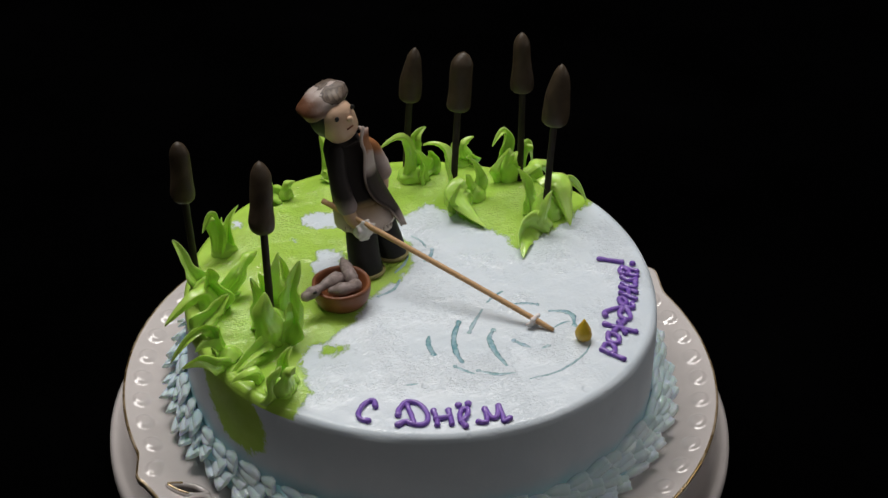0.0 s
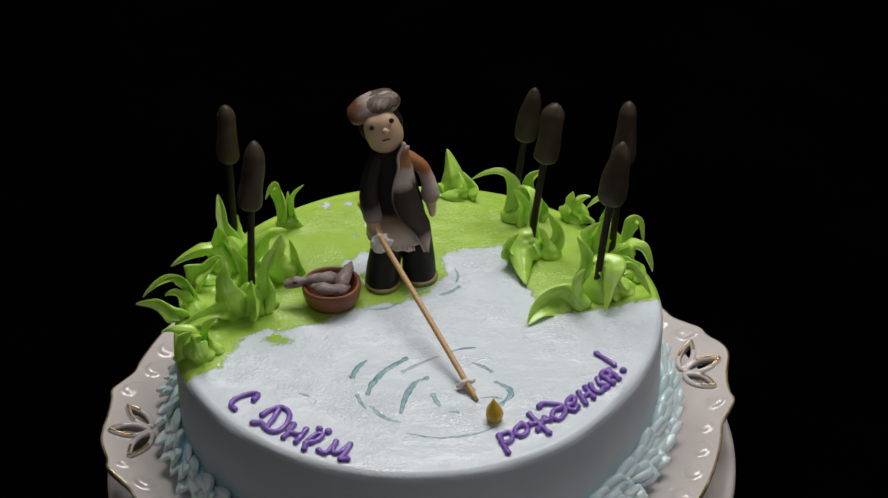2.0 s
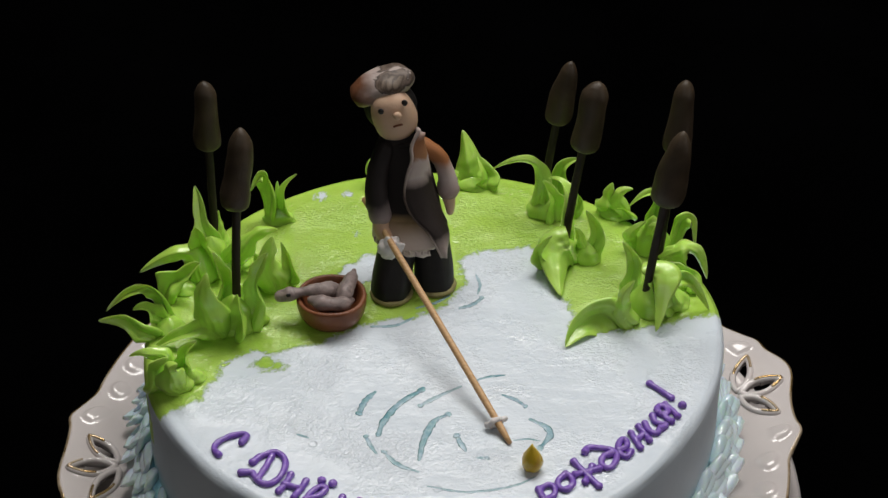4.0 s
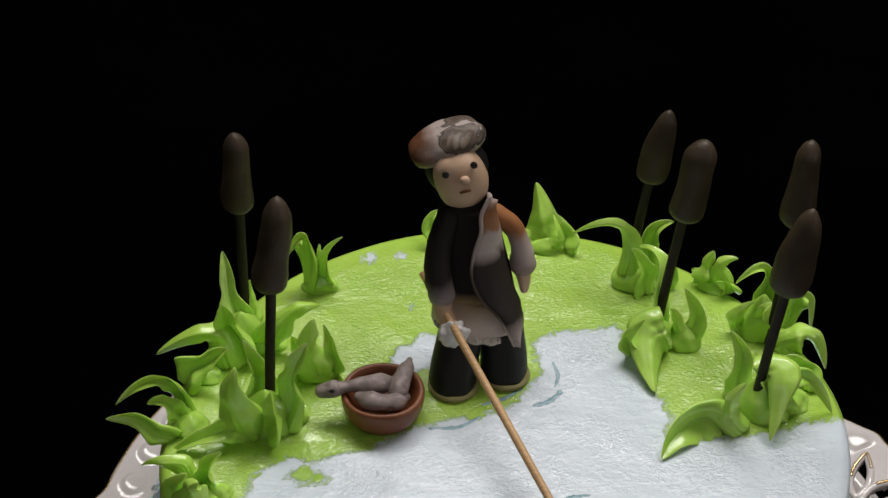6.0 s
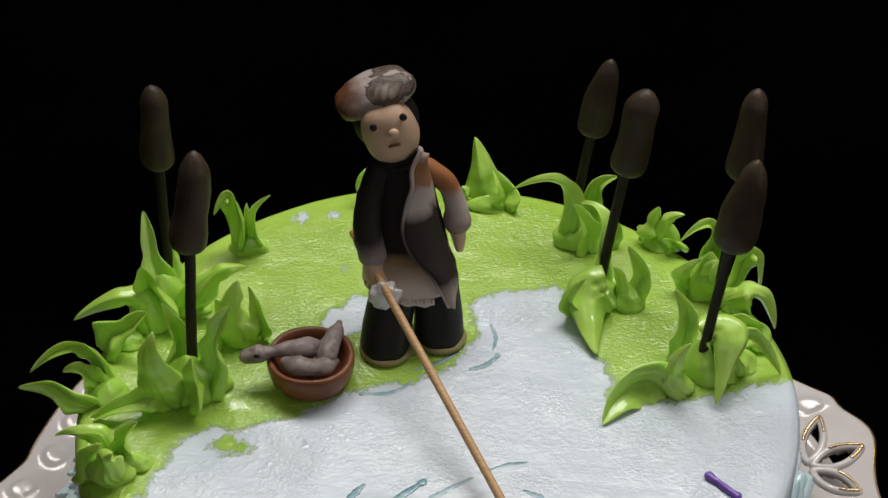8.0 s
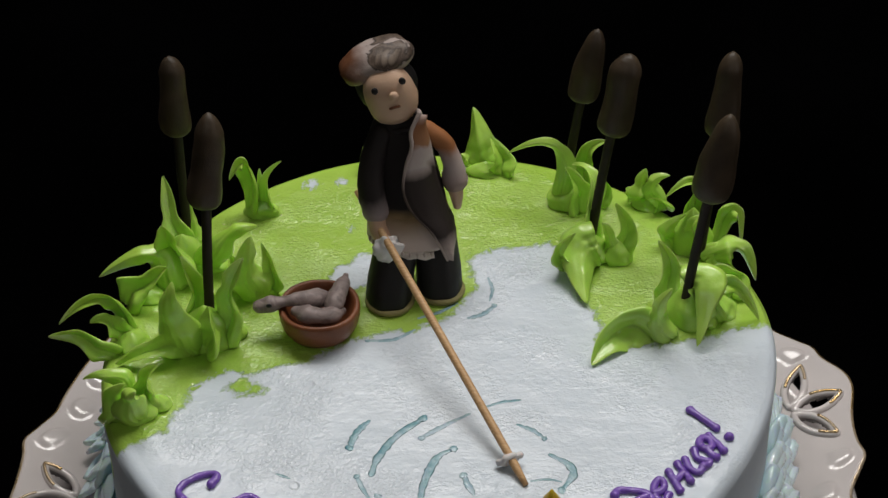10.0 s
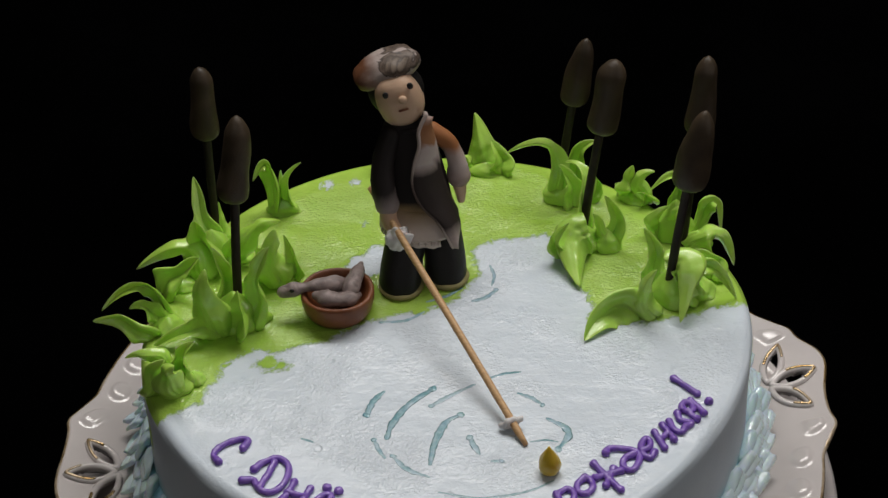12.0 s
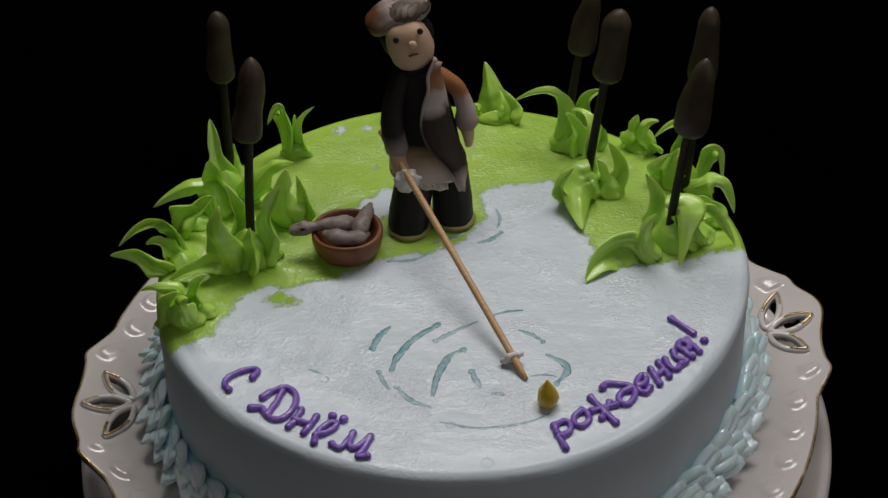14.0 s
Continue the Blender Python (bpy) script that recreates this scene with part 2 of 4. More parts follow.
def fondant(name, stops, scale=40.0, distort=1.0, rough=0.55, relief=0.4):
    """Sugar paste, kneaded from several colours."""
    m, t, b = nodes_of(name)
    t.links.new(ramp(t, noise_of(t, scale, 3, 0.5, distort), stops), b.inputs["Base Color"])
    t.links.new(maths(t, "ADD", rough - 0.1, maths(t, "MULTIPLY", noise_of(t, 500, 3), 0.2)), b.inputs["Roughness"])
    b.inputs["Specular IOR Level"].default_value = 0.3
    bump(t, b, maths(t, "ADD", noise_of(t, 260, 4), maths(t, "MULTIPLY", noise_of(t, 1800, 2), 0.35)), relief, 0.0005)
    soft_body(b, 0.08, (0.8, 0.5, 0.4))
    return m


def dipped(name, stops, axis="Z", low=0.0, high=1.0, scale=70.0, spread=0.02):
    """Sugar paste whose kneaded colours change along one axis, with an uneven seam."""
    m, t, b = nodes_of(name)
    coord = t.nodes.new("ShaderNodeTexCoord")
    split = t.nodes.new("ShaderNodeSeparateXYZ")
    t.links.new(coord.outputs["Object"], split.inputs[0])
    v = maths(t, "ADD", split.outputs[axis], maths(t, "MULTIPLY", maths(t, "SUBTRACT", noise_of(t, scale, 3, 0.5, 0.8), 0.5), spread))
    r = node(t, "ShaderNodeMapRange")
    r.inputs["From Min"].default_value, r.inputs["From Max"].default_value = low, high
    t.links.new(v, r.inputs["Value"])
    t.links.new(ramp(t, r.outputs["Result"], stops), b.inputs["Base Color"])
    t.links.new(maths(t, "ADD", 0.45, maths(t, "MULTIPLY", noise_of(t, 500, 3), 0.2)), b.inputs["Roughness"])
    b.inputs["Specular IOR Level"].default_value = 0.2
    bump(t, b, maths(t, "ADD", noise_of(t, 260, 4), maths(t, "MULTIPLY", noise_of(t, 1800, 2), 0.35)), 0.3, 0.0005)
    return m


def marbled_hat():
    """Pale paste with a dark swirl kneaded into the crown and a brown end."""
    m, t, b = nodes_of("marbled_hat_fondant")
    coord = t.nodes.new("ShaderNodeTexCoord")
    split = t.nodes.new("ShaderNodeSeparateXYZ")
    t.links.new(coord.outputs["Object"], split.inputs[0])
    across = maths(t, "POWER", maths(t, "ABSOLUTE", maths(t, "MULTIPLY", maths(t, "ADD", split.outputs["X"], 0.0200), 108.0)), 2.0)
    upward = maths(t, "POWER", maths(t, "ABSOLUTE", maths(t, "MULTIPLY", maths(t, "SUBTRACT", split.outputs["Z"], 0.2160), 230.0)), 2.0)
    patch = maths(t, "SQRT", maths(t, "ADD", across, upward))
    swirl = maths(t, "ADD", patch, maths(t, "MULTIPLY", maths(t, "SUBTRACT", noise_of(t, 70, 4, 0.55, 1.6), 0.5), 2.0))
    swirl = maths(t, "MULTIPLY", swirl, 0.5)
    pale = ramp(t, swirl, ((0.10, (0.19, 0.145, 0.11)), (0.22, (0.070, 0.048, 0.036)), (0.34, (0.15, 0.11, 0.085)), (0.42, (0.042, 0.030, 0.024)), (0.47, (0.40, 0.33, 0.30)), (0.80, (0.36, 0.28, 0.25)), (1.0, (0.30, 0.20, 0.16))))
    end = maths(t, "ADD", split.outputs["X"], maths(t, "MULTIPLY", maths(t, "SUBTRACT", noise_of(t, 90, 3), 0.5), 0.012))
    r = node(t, "ShaderNodeMapRange")
    r.inputs["From Min"].default_value, r.inputs["From Max"].default_value = -0.0300, -0.0365
    t.links.new(end, r.inputs["Value"])
    t.links.new(mix(t, r.outputs["Result"], pale, (0.13, 0.052, 0.024)), b.inputs["Base Color"])
    b.inputs["Roughness"].default_value = 0.45
    b.inputs["Specular IOR Level"].default_value = 0.3
    bump(t, b, maths(t, "ADD", noise_of(t, 260, 4), maths(t, "MULTIPLY", noise_of(t, 1500, 2), 0.35)), 0.5, 0.0006)
    return m


def cloth():
    m, t, b = nodes_of("black_velvet")
    t.links.new(ramp(t, noise_of(t, 6, 5), ((0.3, (0.0003,) * 3), (0.7, (0.0008, 0.0008, 0.0009)))), b.inputs["Base Color"])
    b.inputs["Roughness"].default_value = 0.95
    b.inputs["Specular IOR Level"].default_value = 0.0
    bump(t, b, noise_of(t, 900, 2), 0.3, 0.001)
    return m


def wood():
    m, t, b = nodes_of("bamboo")
    coord = t.nodes.new("ShaderNodeTexCoord")
    turn = node(t, "ShaderNodeMapping")
    turn.inputs["Rotation"].default_value = (0, 0, 1.07)
    turn.inputs["Scale"].default_value = (0.06, 1, 1)
    t.links.new(coord.outputs["Object"], turn.inputs["Vector"])
    grain = noise_of(t, 1400, 4, 0.6, 0.0, turn.outputs[0])
    t.links.new(ramp(t, grain, ((0.3, (0.43, 0.235, 0.098)), (0.7, (0.65, 0.41, 0.20)))), b.inputs["Base Color"])
    b.inputs["Roughness"].default_value = 0.5
    bump(t, b, grain, 0.3, 0.0003)
    return m


M_CAKE, M_PORCELAIN, M_GOLD, M_CLOTH, M_WOOD = cake_material(), porcelain(), gold(), cloth(), wood()
M_SHELL = cream("pale_blue_cream", (0.80, 0.885, 0.905), (0.62, 0.81, 0.86), 0.22, 60, 0.15)
M_SEAM = cream("cyan_cream", (0.46, 0.71, 0.78), (0.30, 0.62, 0.72), 0.26, 90, 0.8)
M_CHOC = fondant("chocolate", ((0.3, (0.034, 0.023, 0.0135)), (0.7, (0.066, 0.046, 0.027))), 75, 0.8, 0.45, 0.6)
M_STEM = fondant("dark_stick", ((0.3, (0.012, 0.008, 0.006)), (0.7, (0.026, 0.017, 0.012))), 200, 0.3, 0.55)
M_WALL = fondant("grey_wall_paint", ((0.3, (0.34, 0.33, 0.32)), (0.7, (0.38, 0.37, 0.36))), 8, 0.2, 0.8)
M_CLAY = fondant("brown_fondant", ((0.3, (0.14, 0.046, 0.018)), (0.7, (0.205, 0.072, 0.029))), 70, 0.6, 0.36, 0.5)
M_FISH = fondant("grey_fondant", ((0.35, (0.15, 0.115, 0.105)), (0.65, (0.29, 0.23, 0.215))), 200, 1.2, 0.5)
M_WHITE = fondant("white_fondant", ((0.3, (0.66, 0.62, 0.60)), (0.7, (0.76, 0.73, 0.72))), 120, 0.5, 0.5)
M_SKIN = fondant("skin_fondant", ((0.3, (0.56, 0.365, 0.245)), (0.7, (0.62, 0.42, 0.29))), 60, 0.4, 0.5)
M_BLACK = fondant("black_fondant", ((0.3, (0.010, 0.009, 0.009)), (0.7, (0.020, 0.018, 0.017))), 60, 0.4, 0.5)
M_HAT = marbled_hat()
M_COAT = dipped("coat_fondant", ((0.0, (0.64, 0.55, 0.51)), (0.24, (0.58, 0.48, 0.42)), (0.40, (0.26, 0.18, 0.09)), (0.46, (0.013, 0.010, 0.009)), (1.0, (0.016, 0.012, 0.011))), "Z", 0.135, 0.185, 60, 0.006)
M_SLEEVE_R = dipped("dark_sleeve_fondant", ((0.0, (0.30, 0.25, 0.24)), (0.30, (0.26, 0.21, 0.20)), (0.48, (0.021, 0.016, 0.015)), (1.0, (0.014, 0.011, 0.010))), "Z", 0.145, 0.187, 60, 0.008)
M_SLEEVE_L = dipped("marbled_sleeve_fondant", ((0.0, (0.10, 0.060, 0.048)), (0.2, (0.30, 0.20, 0.17)), (0.45, (0.50, 0.41, 0.38)), (0.62, (0.42, 0.32, 0.28)), (0.72, (0.30, 0.12, 0.045)), (1.0, (0.32, 0.13, 0.05))), "Z", 0.154, 0.187, 70, 0.006)
M_FLAP = dipped("coat_flap_fondant", ((0.0, (0.48, 0.40, 0.37)), (0.10, (0.42, 0.34, 0.31)), (0.20, (0.026, 0.019, 0.017)), (0.60, (0.030, 0.022, 0.019)), (0.65, (0.30, 0.24, 0.22)), (0.69, (0.46, 0.39, 0.36)), (0.77, (0.44, 0.36, 0.33)), (0.80, (0.28, 0.14, 0.07)), (0.92, (0.26, 0.11, 0.05)), (1.0, (0.44, 0.36, 0.33))), "Z", 0.138, 0.196, 70, 0.010)
M_EDGE = dipped("coat_edge_fondant", ((0.0, (0.48, 0.41, 0.37)), (0.16, (0.42, 0.34, 0.30)), (0.26, (0.090, 0.066, 0.056)), (0.52, (0.11, 0.080, 0.068)), (0.62, (0.36, 0.29, 0.26)), (1.0, (0.40, 0.33, 0.30))), "Z", 0.138, 0.196, 90, 0.010)
M_SOLE = fondant("olive_fondant", ((0.3, (0.22, 0.20, 0.07)), (0.7, (0.34, 0.29, 0.13))), 90, 0.4, 0.5)

# ---- setting: black cloth under and round the stand ----
def sheet(name, rows, label):
    bm = bmesh.new()
    made = [[bm.verts.new(p) for p in row] for row in rows]
    for a, b in zip(made, made[1:]):
        for i in range(len(a) - 1):
            bm.faces.new((a[i], a[i + 1], b[i + 1], b[i]))
    ob = part(name, bm, M_CLOTH)
    return tagged(ob, label, "cloth", kind="structure")


def drop_cloth():
    """One black cloth: flat on the table, rising behind into soft hanging folds."""
    rows = []
    for j in range(61):
        v = j / 60
        row = []
        for i in range(121):
            x = -2.5 + 5.0 * i / 120
            if v < 0.5:
                y, z = -2.2 + 4.2 * v * 2, 0.0
                z += 0.004 * max(0, noise.noise(Vector((x * 3, y * 3, 0)))) if math.hypot(x, y) > 0.35 else 0
            else:
                s = (v - 0.5) * 2
                bend = min(1, s * 4)
                y = 2.0 + 0.3 * math.sin(bend * math.pi / 2) + 0.035 * math.sin(x * 11 + 1.5 * math.sin(x * 3)) * bend
                z = 2.6 * max(0, s - 0.04)
            row.append((x, y, z))
        rows.append(row)
    return sheet("backdrop", rows, "black velvet cloth over the table, hanging in folds")


drop_cloth()


def room():
    """Plain walls and a ceiling that close the studio."""
    for name, a, b in (("wall_west", (-2.6, -2.6), (-2.6, 2.5)), ("wall_east", (2.6, 2.5), (2.6, -2.6)), ("wall_south", (2.6, -2.6), (-2.6, -2.6)), ("wall_north", (-2.6, 2.5), (2.6, 2.5))):
        bm = bmesh.new()
        d = (Vector((*b, 0)) - Vector((*a, 0))).normalized()
        out = Vector((-d.y, d.x, 0)) * 0.1
        lo = [Vector((*a, -0.75)), Vector((*b, -0.75)), Vector((*b, -0.75)) + out, Vector((*a, -0.75)) + out]
        v = [bm.verts.new(p) for p in lo] + [bm.verts.new(p + Vector((0, 0, 3.3))) for p in lo]
        for f in ((0, 1, 5, 4), (1, 2, 6, 5), (2, 3, 7, 6), (3, 0, 4, 7), (0, 3, 2, 1), (4, 5, 6, 7)):
            bm.faces.new([v[i] for i in f])
        tagged(part(name, bm, M_WALL, flat=True), "plain grey painted studio wall", "wall", kind="structure")
    for name, z in (("floor", -0.78), ("ceiling", 2.56)):
        bm = bmesh.new()
        bmesh.ops.create_cube(bm, size=1, matrix=Matrix.Translation((0, -0.1, z)) @ Matrix.Diagonal((5.6, 5.4, 0.05, 1)))
        tagged(part(name, bm, M_WALL, flat=True), "plain grey painted studio " + name, name, kind="structure")


room()

# ---- the stand ----
FANS = (12.5, -169.3)


def fan_off(a):
    """Degrees from the nearest pierced fan of the plate's rim."""
    return min((((a - f + 180) % 360) - 180 for f in FANS), key=abs)


def plate_edge(a):
    d = abs(fan_off(a))
    u = min(1.0, max(0.0, (18 - d) / 7))
    r = 0.1662 + 0.0062 * u * u * (3 - 2 * u)
    p = fan_off(a) - 3
    return r + (0.0078 if math.cos(math.radians(a)) > 0 else 0.0030) * math.exp(-(p / 5.2) ** 2) + 0.0016 * math.exp(-((d - 10.5) / 1.6) ** 2)


PETALS = ((13.0, 23.0, 4.0), (23.5, 2.5, 4.6), (14.5, -18.5, 4.0))


def fan_root(f):
    """Millimetres from the plate's centre to the root of a fan's petals."""
    return 150.5 if abs(f) < 90 else 148.0


def petal_local(x, y, a):
    """Place along the fan's own axes, millimetres: outwards and sideways from its root."""
    near = min(FANS, key=lambda f: abs(((a - f + 180) % 360) - 180))
    f = math.radians(near)
    return x * 1000 * math.cos(f) + y * 1000 * math.sin(f) - fan_root(near), -x * 1000 * math.sin(f) + y * 1000 * math.cos(f)


def in_petal(u, v):
    for pu, pv, w in PETALS:
        n = math.hypot(pu, pv)
        s, q = (u * pu + v * pv) / n, (-u * pv + v * pu) / n
        s = (s - 3) / (n - 3)
        if 0 < s < 1 and abs(q) < w * math.sin(math.pi * s ** 0.9) ** 0.8:
            return True
    return False


def plate_z(r, a):
    z = 0.0535 + 0.0055 * max(0, (r - 0.138) / 0.03) ** 1.3
    rb = plate_edge(a) - 0.0092
    if abs(fan_off(a)) > 9.5:
        k = ((a + 1.5) % (360 / 51)) / (360 / 51) - 0.5
        q = math.hypot((r - rb) / 0.0046, k * 0.0195 / 0.0056)
        z += 0.0014 * math.exp(-q ** 5) * (1 + 90 * (r - rb))
    return z


def cake_stand():
    ob = thing("cake_stand", "white porcelain cake plate with pierced scalloped rim and worn gold edge", "cake stand", at=(0, 0, 0.03))
    bm = bmesh.new()
    n, m, grid = 1200, 64, []
    for i in range(n):
        a = 360 * i / n
        e, row = plate_edge(a), []
        for j in range(m + 1):
            r = 0.06 + (e - 0.06) * (j / m) ** 0.55
            row.append(bm.verts.new((r * math.cos(math.radians(a)), r * math.sin(math.radians(a)), plate_z(r, a))))
        grid.append(row)
    for i in range(n):
        p, q = grid[i], grid[(i + 1) % n]
        for j in range(m):
            c = (p[j].co + q[j + 1].co) / 2
            a = math.degrees(math.atan2(c.y, c.x))
            if abs(fan_off(a)) < 16 and in_petal(*petal_local(c.x, c.y, a)):
                continue
            bm.faces.new((p[j], p[j + 1], q[j + 1], q[j]))
    cap(bm, [row[0] for row in grid], flip=True)
    plate = part("plate", bm, M_PORCELAIN, ob)
    sol = plate.modifiers.new("thick", "SOLIDIFY")
    sol.thickness, sol.offset = 0.004, -1
    # gilded edge
    bm = bmesh.new()
    rings = []
    for i in range(720):
        a = i / 2
        e, c = plate_edge(a), Vector((math.cos(math.radians(a)), math.sin(math.radians(a)), 0))
        base = c * (e + 0.0002) + Vector((0, 0, plate_z(e, a) - 0.0012))
        rings.append([base + (c * math.cos(k * math.pi / 4) + Vector((0, 0, 1)) * math.sin(k * math.pi / 4)) * 0.0012 for k in range(8)])
    made = [[bm.verts.new(p) for p in r] for r in rings]
    for a, b in zip(made, made[1:] + made[:1]):
        bridge(bm, a, b)
    part("gilded_edge", bm, M_GOLD, ob, "worn gold edge line")
    # raised rims round the pierced petals
    for f in FANS:
        c, s = math.cos(math.radians(f)), math.sin(math.radians(f))
        for pu, pv, w in PETALS:
            length = math.hypot(pu, pv)
            pts = []
            for k in range(33):
                g = k / 32
                t = g * 2 if g < 0.5 else 2 - g * 2
                q = w * math.sin(math.pi * min(max(t, 0.0), 1.0) ** 0.9) ** 0.8 * (1 if g < 0.5 else -1) if 0 < t < 1 else 0.0
                d = 3 + t * (length - 3)
                u, v = (d * pu - q * pv) / length + fan_root(f), (d * pv + q * pu) / length
                x, y = (u * c - v * s) / 1000, (u * s + v * c) / 1000
                pts.append(Vector((x, y, plate_z(math.hypot(x, y), f) + 0.0002)))
            bm = bmesh.new()
            tube(bm, pts, 0.0017, 8, steps=64)
            rim = part("petal_rim", bm, M_PORCELAIN, ob, "raised rim of a pierced petal")
            bm = bmesh.new()
            tube(bm, [p + Vector((0, 0, 0.0013)) for p in pts[7:22]], 0.0008, 6, steps=40)
            part("gilding", bm, M_GOLD, rim, "worn gold line")
    # foot
    bm = bmesh.new()
    loft(bm, [[Vector((r * math.cos(k * math.pi / 48), r * math.sin(k * math.pi / 48), z)) for k in range(96)] for r, z in ((0.055, 0.031), (0.045, 0.036), (0.045, 0.045), (0.062, 0.0505))])
    part("foot", bm, M_PORCELAIN, ob)
    return ob


def turntable():
    ob = thing("serving_tray", "round glazed white serving tray under the cake stand", "tray")
    bm = bmesh.new()
    profile = ((0.150, 0.0), (0.168, 0.004), (0.1758, 0.014), (0.1776, 0.024), (0.1770, 0.0285), (0.1750, 0.0305), (0.1720, 0.0305), (0.1700, 0.0288), (0.1660, 0.0282), (0.13, 0.0288), (0.06, 0.0305))
    loft(bm, [[Vector((r * math.cos(k * math.pi / 120), r * math.sin(k * math.pi / 120), z)) for k in range(240)] for r, z in profile])
    part("dish", bm, M_PORCELAIN, ob)


turntable()
cake_stand()

# ---- the cake ----
BAY = ((-150, -66), (-112, -60), (-98, -52), (-93, -30), (-84, -20), (-67, -17), (-52, -13), (-40, -3), (-26, 4), (-10, 9), (4, 18), (13, 32), (10, 57), (28, 60), (45, 65), (51, 45), (58, 25), (64, 12), (63, 0), (83, 2), (106, 8), (140, 20), (150, -150), (-150, -150))
HOLES = ((-39, 40, 8), (-32, 46, 7), (-62, 102, 2.6), (-48, 105, 2.2), (-41, 70, 1.4), (-20, 83, 8), (-14, 79, 7), (-75, -27, -6), (-68, -28, -4))


def bay_distance(x, y):
    """Millimetres from the pond's shore; positive on the lime bank."""
    best, inside = 1e9, False
    for (ax, ay), (bx, by) in zip(BAY, BAY[1:] + BAY[:1]):
        dx, dy = bx - ax, by - ay
        s = min(1, max(0, ((x - ax) * dx + (y - ay) * dy) / (dx * dx + dy * dy)))
        best = min(best, math.hypot(x - ax - s * dx, y - ay - s * dy))
        if (ay > y) != (by > y) and x < ax + (y - ay) / dy * dx:
            inside = not inside
    d = -best if inside else best
    for hx, hy, r in HOLES:
        q = math.hypot(x - hx, y - hy) - abs(r)
        d = min(d, q) if r > 0 else max(d, -q - 1)
    return d


CAKE_R, FILLET, FOOT_Z = 0.130, 0.0050, 0.0545


def top_lift(x, y):
    """The hand-spread unevenness of the top, metres."""
    return 0.0005 * noise.noise(Vector((x * 28, y * 28, 1)))


def cake_profile():
    """Radius and height from the top's centre over the edge to the foot."""
    rows = [(CAKE_R - FILLET) * j / 90 for j in range(1, 91)]
    rows = [(r, 0.12) for r in rows]
    for k in range(1, 9):
        a = k * math.pi / 16
        rows.append((CAKE_R - FILLET + FILLET * math.sin(a), 0.12 - FILLET + FILLET * math.cos(a)))
    rows += [(CAKE_R + 0.0012 * j / 24, 0.12 - FILLET - (0.12 - FILLET - FOOT_Z) * j / 24) for j in range(1, 25)]
    return rows


def cake_bulge(a):
    """The uneven outline of the hand-smoothed side."""
    c = Vector((math.cos(a), math.sin(a), 0))
    d = (math.degrees(a) + 180) % 360 - 180
    return 0.0018 * noise.noise(c * 1.6 + Vector((5, 0, 0))) + 0.0024 * math.exp(-((d - 10) / 18) ** 2) - 0.0024 * math.exp(-((d + 33) / 18) ** 2)


def build_cake():
    ob = thing("cake", "round cake in pale blue cream with a lime green bank", "cake", at=(0, 0, FOOT_Z))
    bm = bmesh.new()
    n, grid, glaze = 360, [], []
    top = bm.verts.new((0, 0, 0.12))
    glaze.append(bay_distance(0, 0))
    for r, z in cake_profile():
        row = []
        for i in range(n):
            a = 2 * math.pi * i / n
            q = r * (1 + cake_bulge(a) / CAKE_R)
            if z < 0.117:
                q += 0.0005 * noise.noise(Vector((math.cos(a) * 6, math.sin(a) * 6, z * 60)))
            x, y = q * math.cos(a), q * math.sin(a)
            lift = top_lift(x, y) if z > 0.119 else 0
            row.append(bm.verts.new((x, y, z + lift)))
            if z > 0.1165:
                g = bay_distance(x * 1000, y * 1000)
            else:
                # a spatula smear of lime runs down the side below the bank
                arc, down = (math.degrees(a) - 188.5) * 2.27, (0.12 - z) * 1000
                g = 21.0 - math.hypot(arc * 0.85 - 3 - (down - 20) * 0.25, (down - 17) * 0.95)
                if 0 < math.degrees(a) < 175 or math.degrees(a) > 350:
                    g = max(g, 6 - down)
            glaze.append(g)
        grid.append(row)
    for i in range(n):
        bm.faces.new((top, grid[0][i], grid[0][(i + 1) % n]))
    for a, b in zip(grid, grid[1:]):
        for i in range(n):
            bm.faces.new((a[i], b[i], b[(i + 1) % n], a[(i + 1) % n]))
    cap(bm, grid[-1], flip=False)
    glaze.append(-20)
    body = part("body", bm, M_CAKE, ob)
    body.data.attributes.new("glaze", "FLOAT", "POINT").data.foreach_set("value", np.array(glaze, dtype=np.float32))
    # the lime glaze lies on the bank as a thin coat that thins out to nothing at its shore
    bm = bmesh.new()
    made, shares = {}, []
    rows = cake_profile()[:90]

    def coat(j, i):
        key = (j, i % n)
        if key not in made:
            r, a = rows[j][0], 2 * math.pi * key[1] / n
            q = r * (1 + cake_bulge(a) / CAKE_R)
            x, y = q * math.cos(a), q * math.sin(a)
            g = glaze[1 + j * n + key[1]]
            made[key] = bm.verts.new((x, y, 0.12002 + top_lift(x, y) + 0.00025 * min(1.0, max(0.0, (g - 8) / 5))))
            shares.append(g)
        return made[key]
    for j in range(89):
        for i in range(n):
            if min(glaze[1 + a * n + b % n] for a, b in ((j, i), (j + 1, i), (j, i + 1), (j + 1, i + 1))) > 8:
                bm.faces.new((coat(j, i), coat(j + 1, i), coat(j + 1, i + 1), coat(j, i + 1)))
    layer = part("lime_glaze", bm, M_CAKE, ob, "glossy lime green glaze")
    layer.data.attributes.new("glaze", "FLOAT", "POINT").data.foreach_set("value", np.array(shares, dtype=np.float32))
    return ob


build_cake()


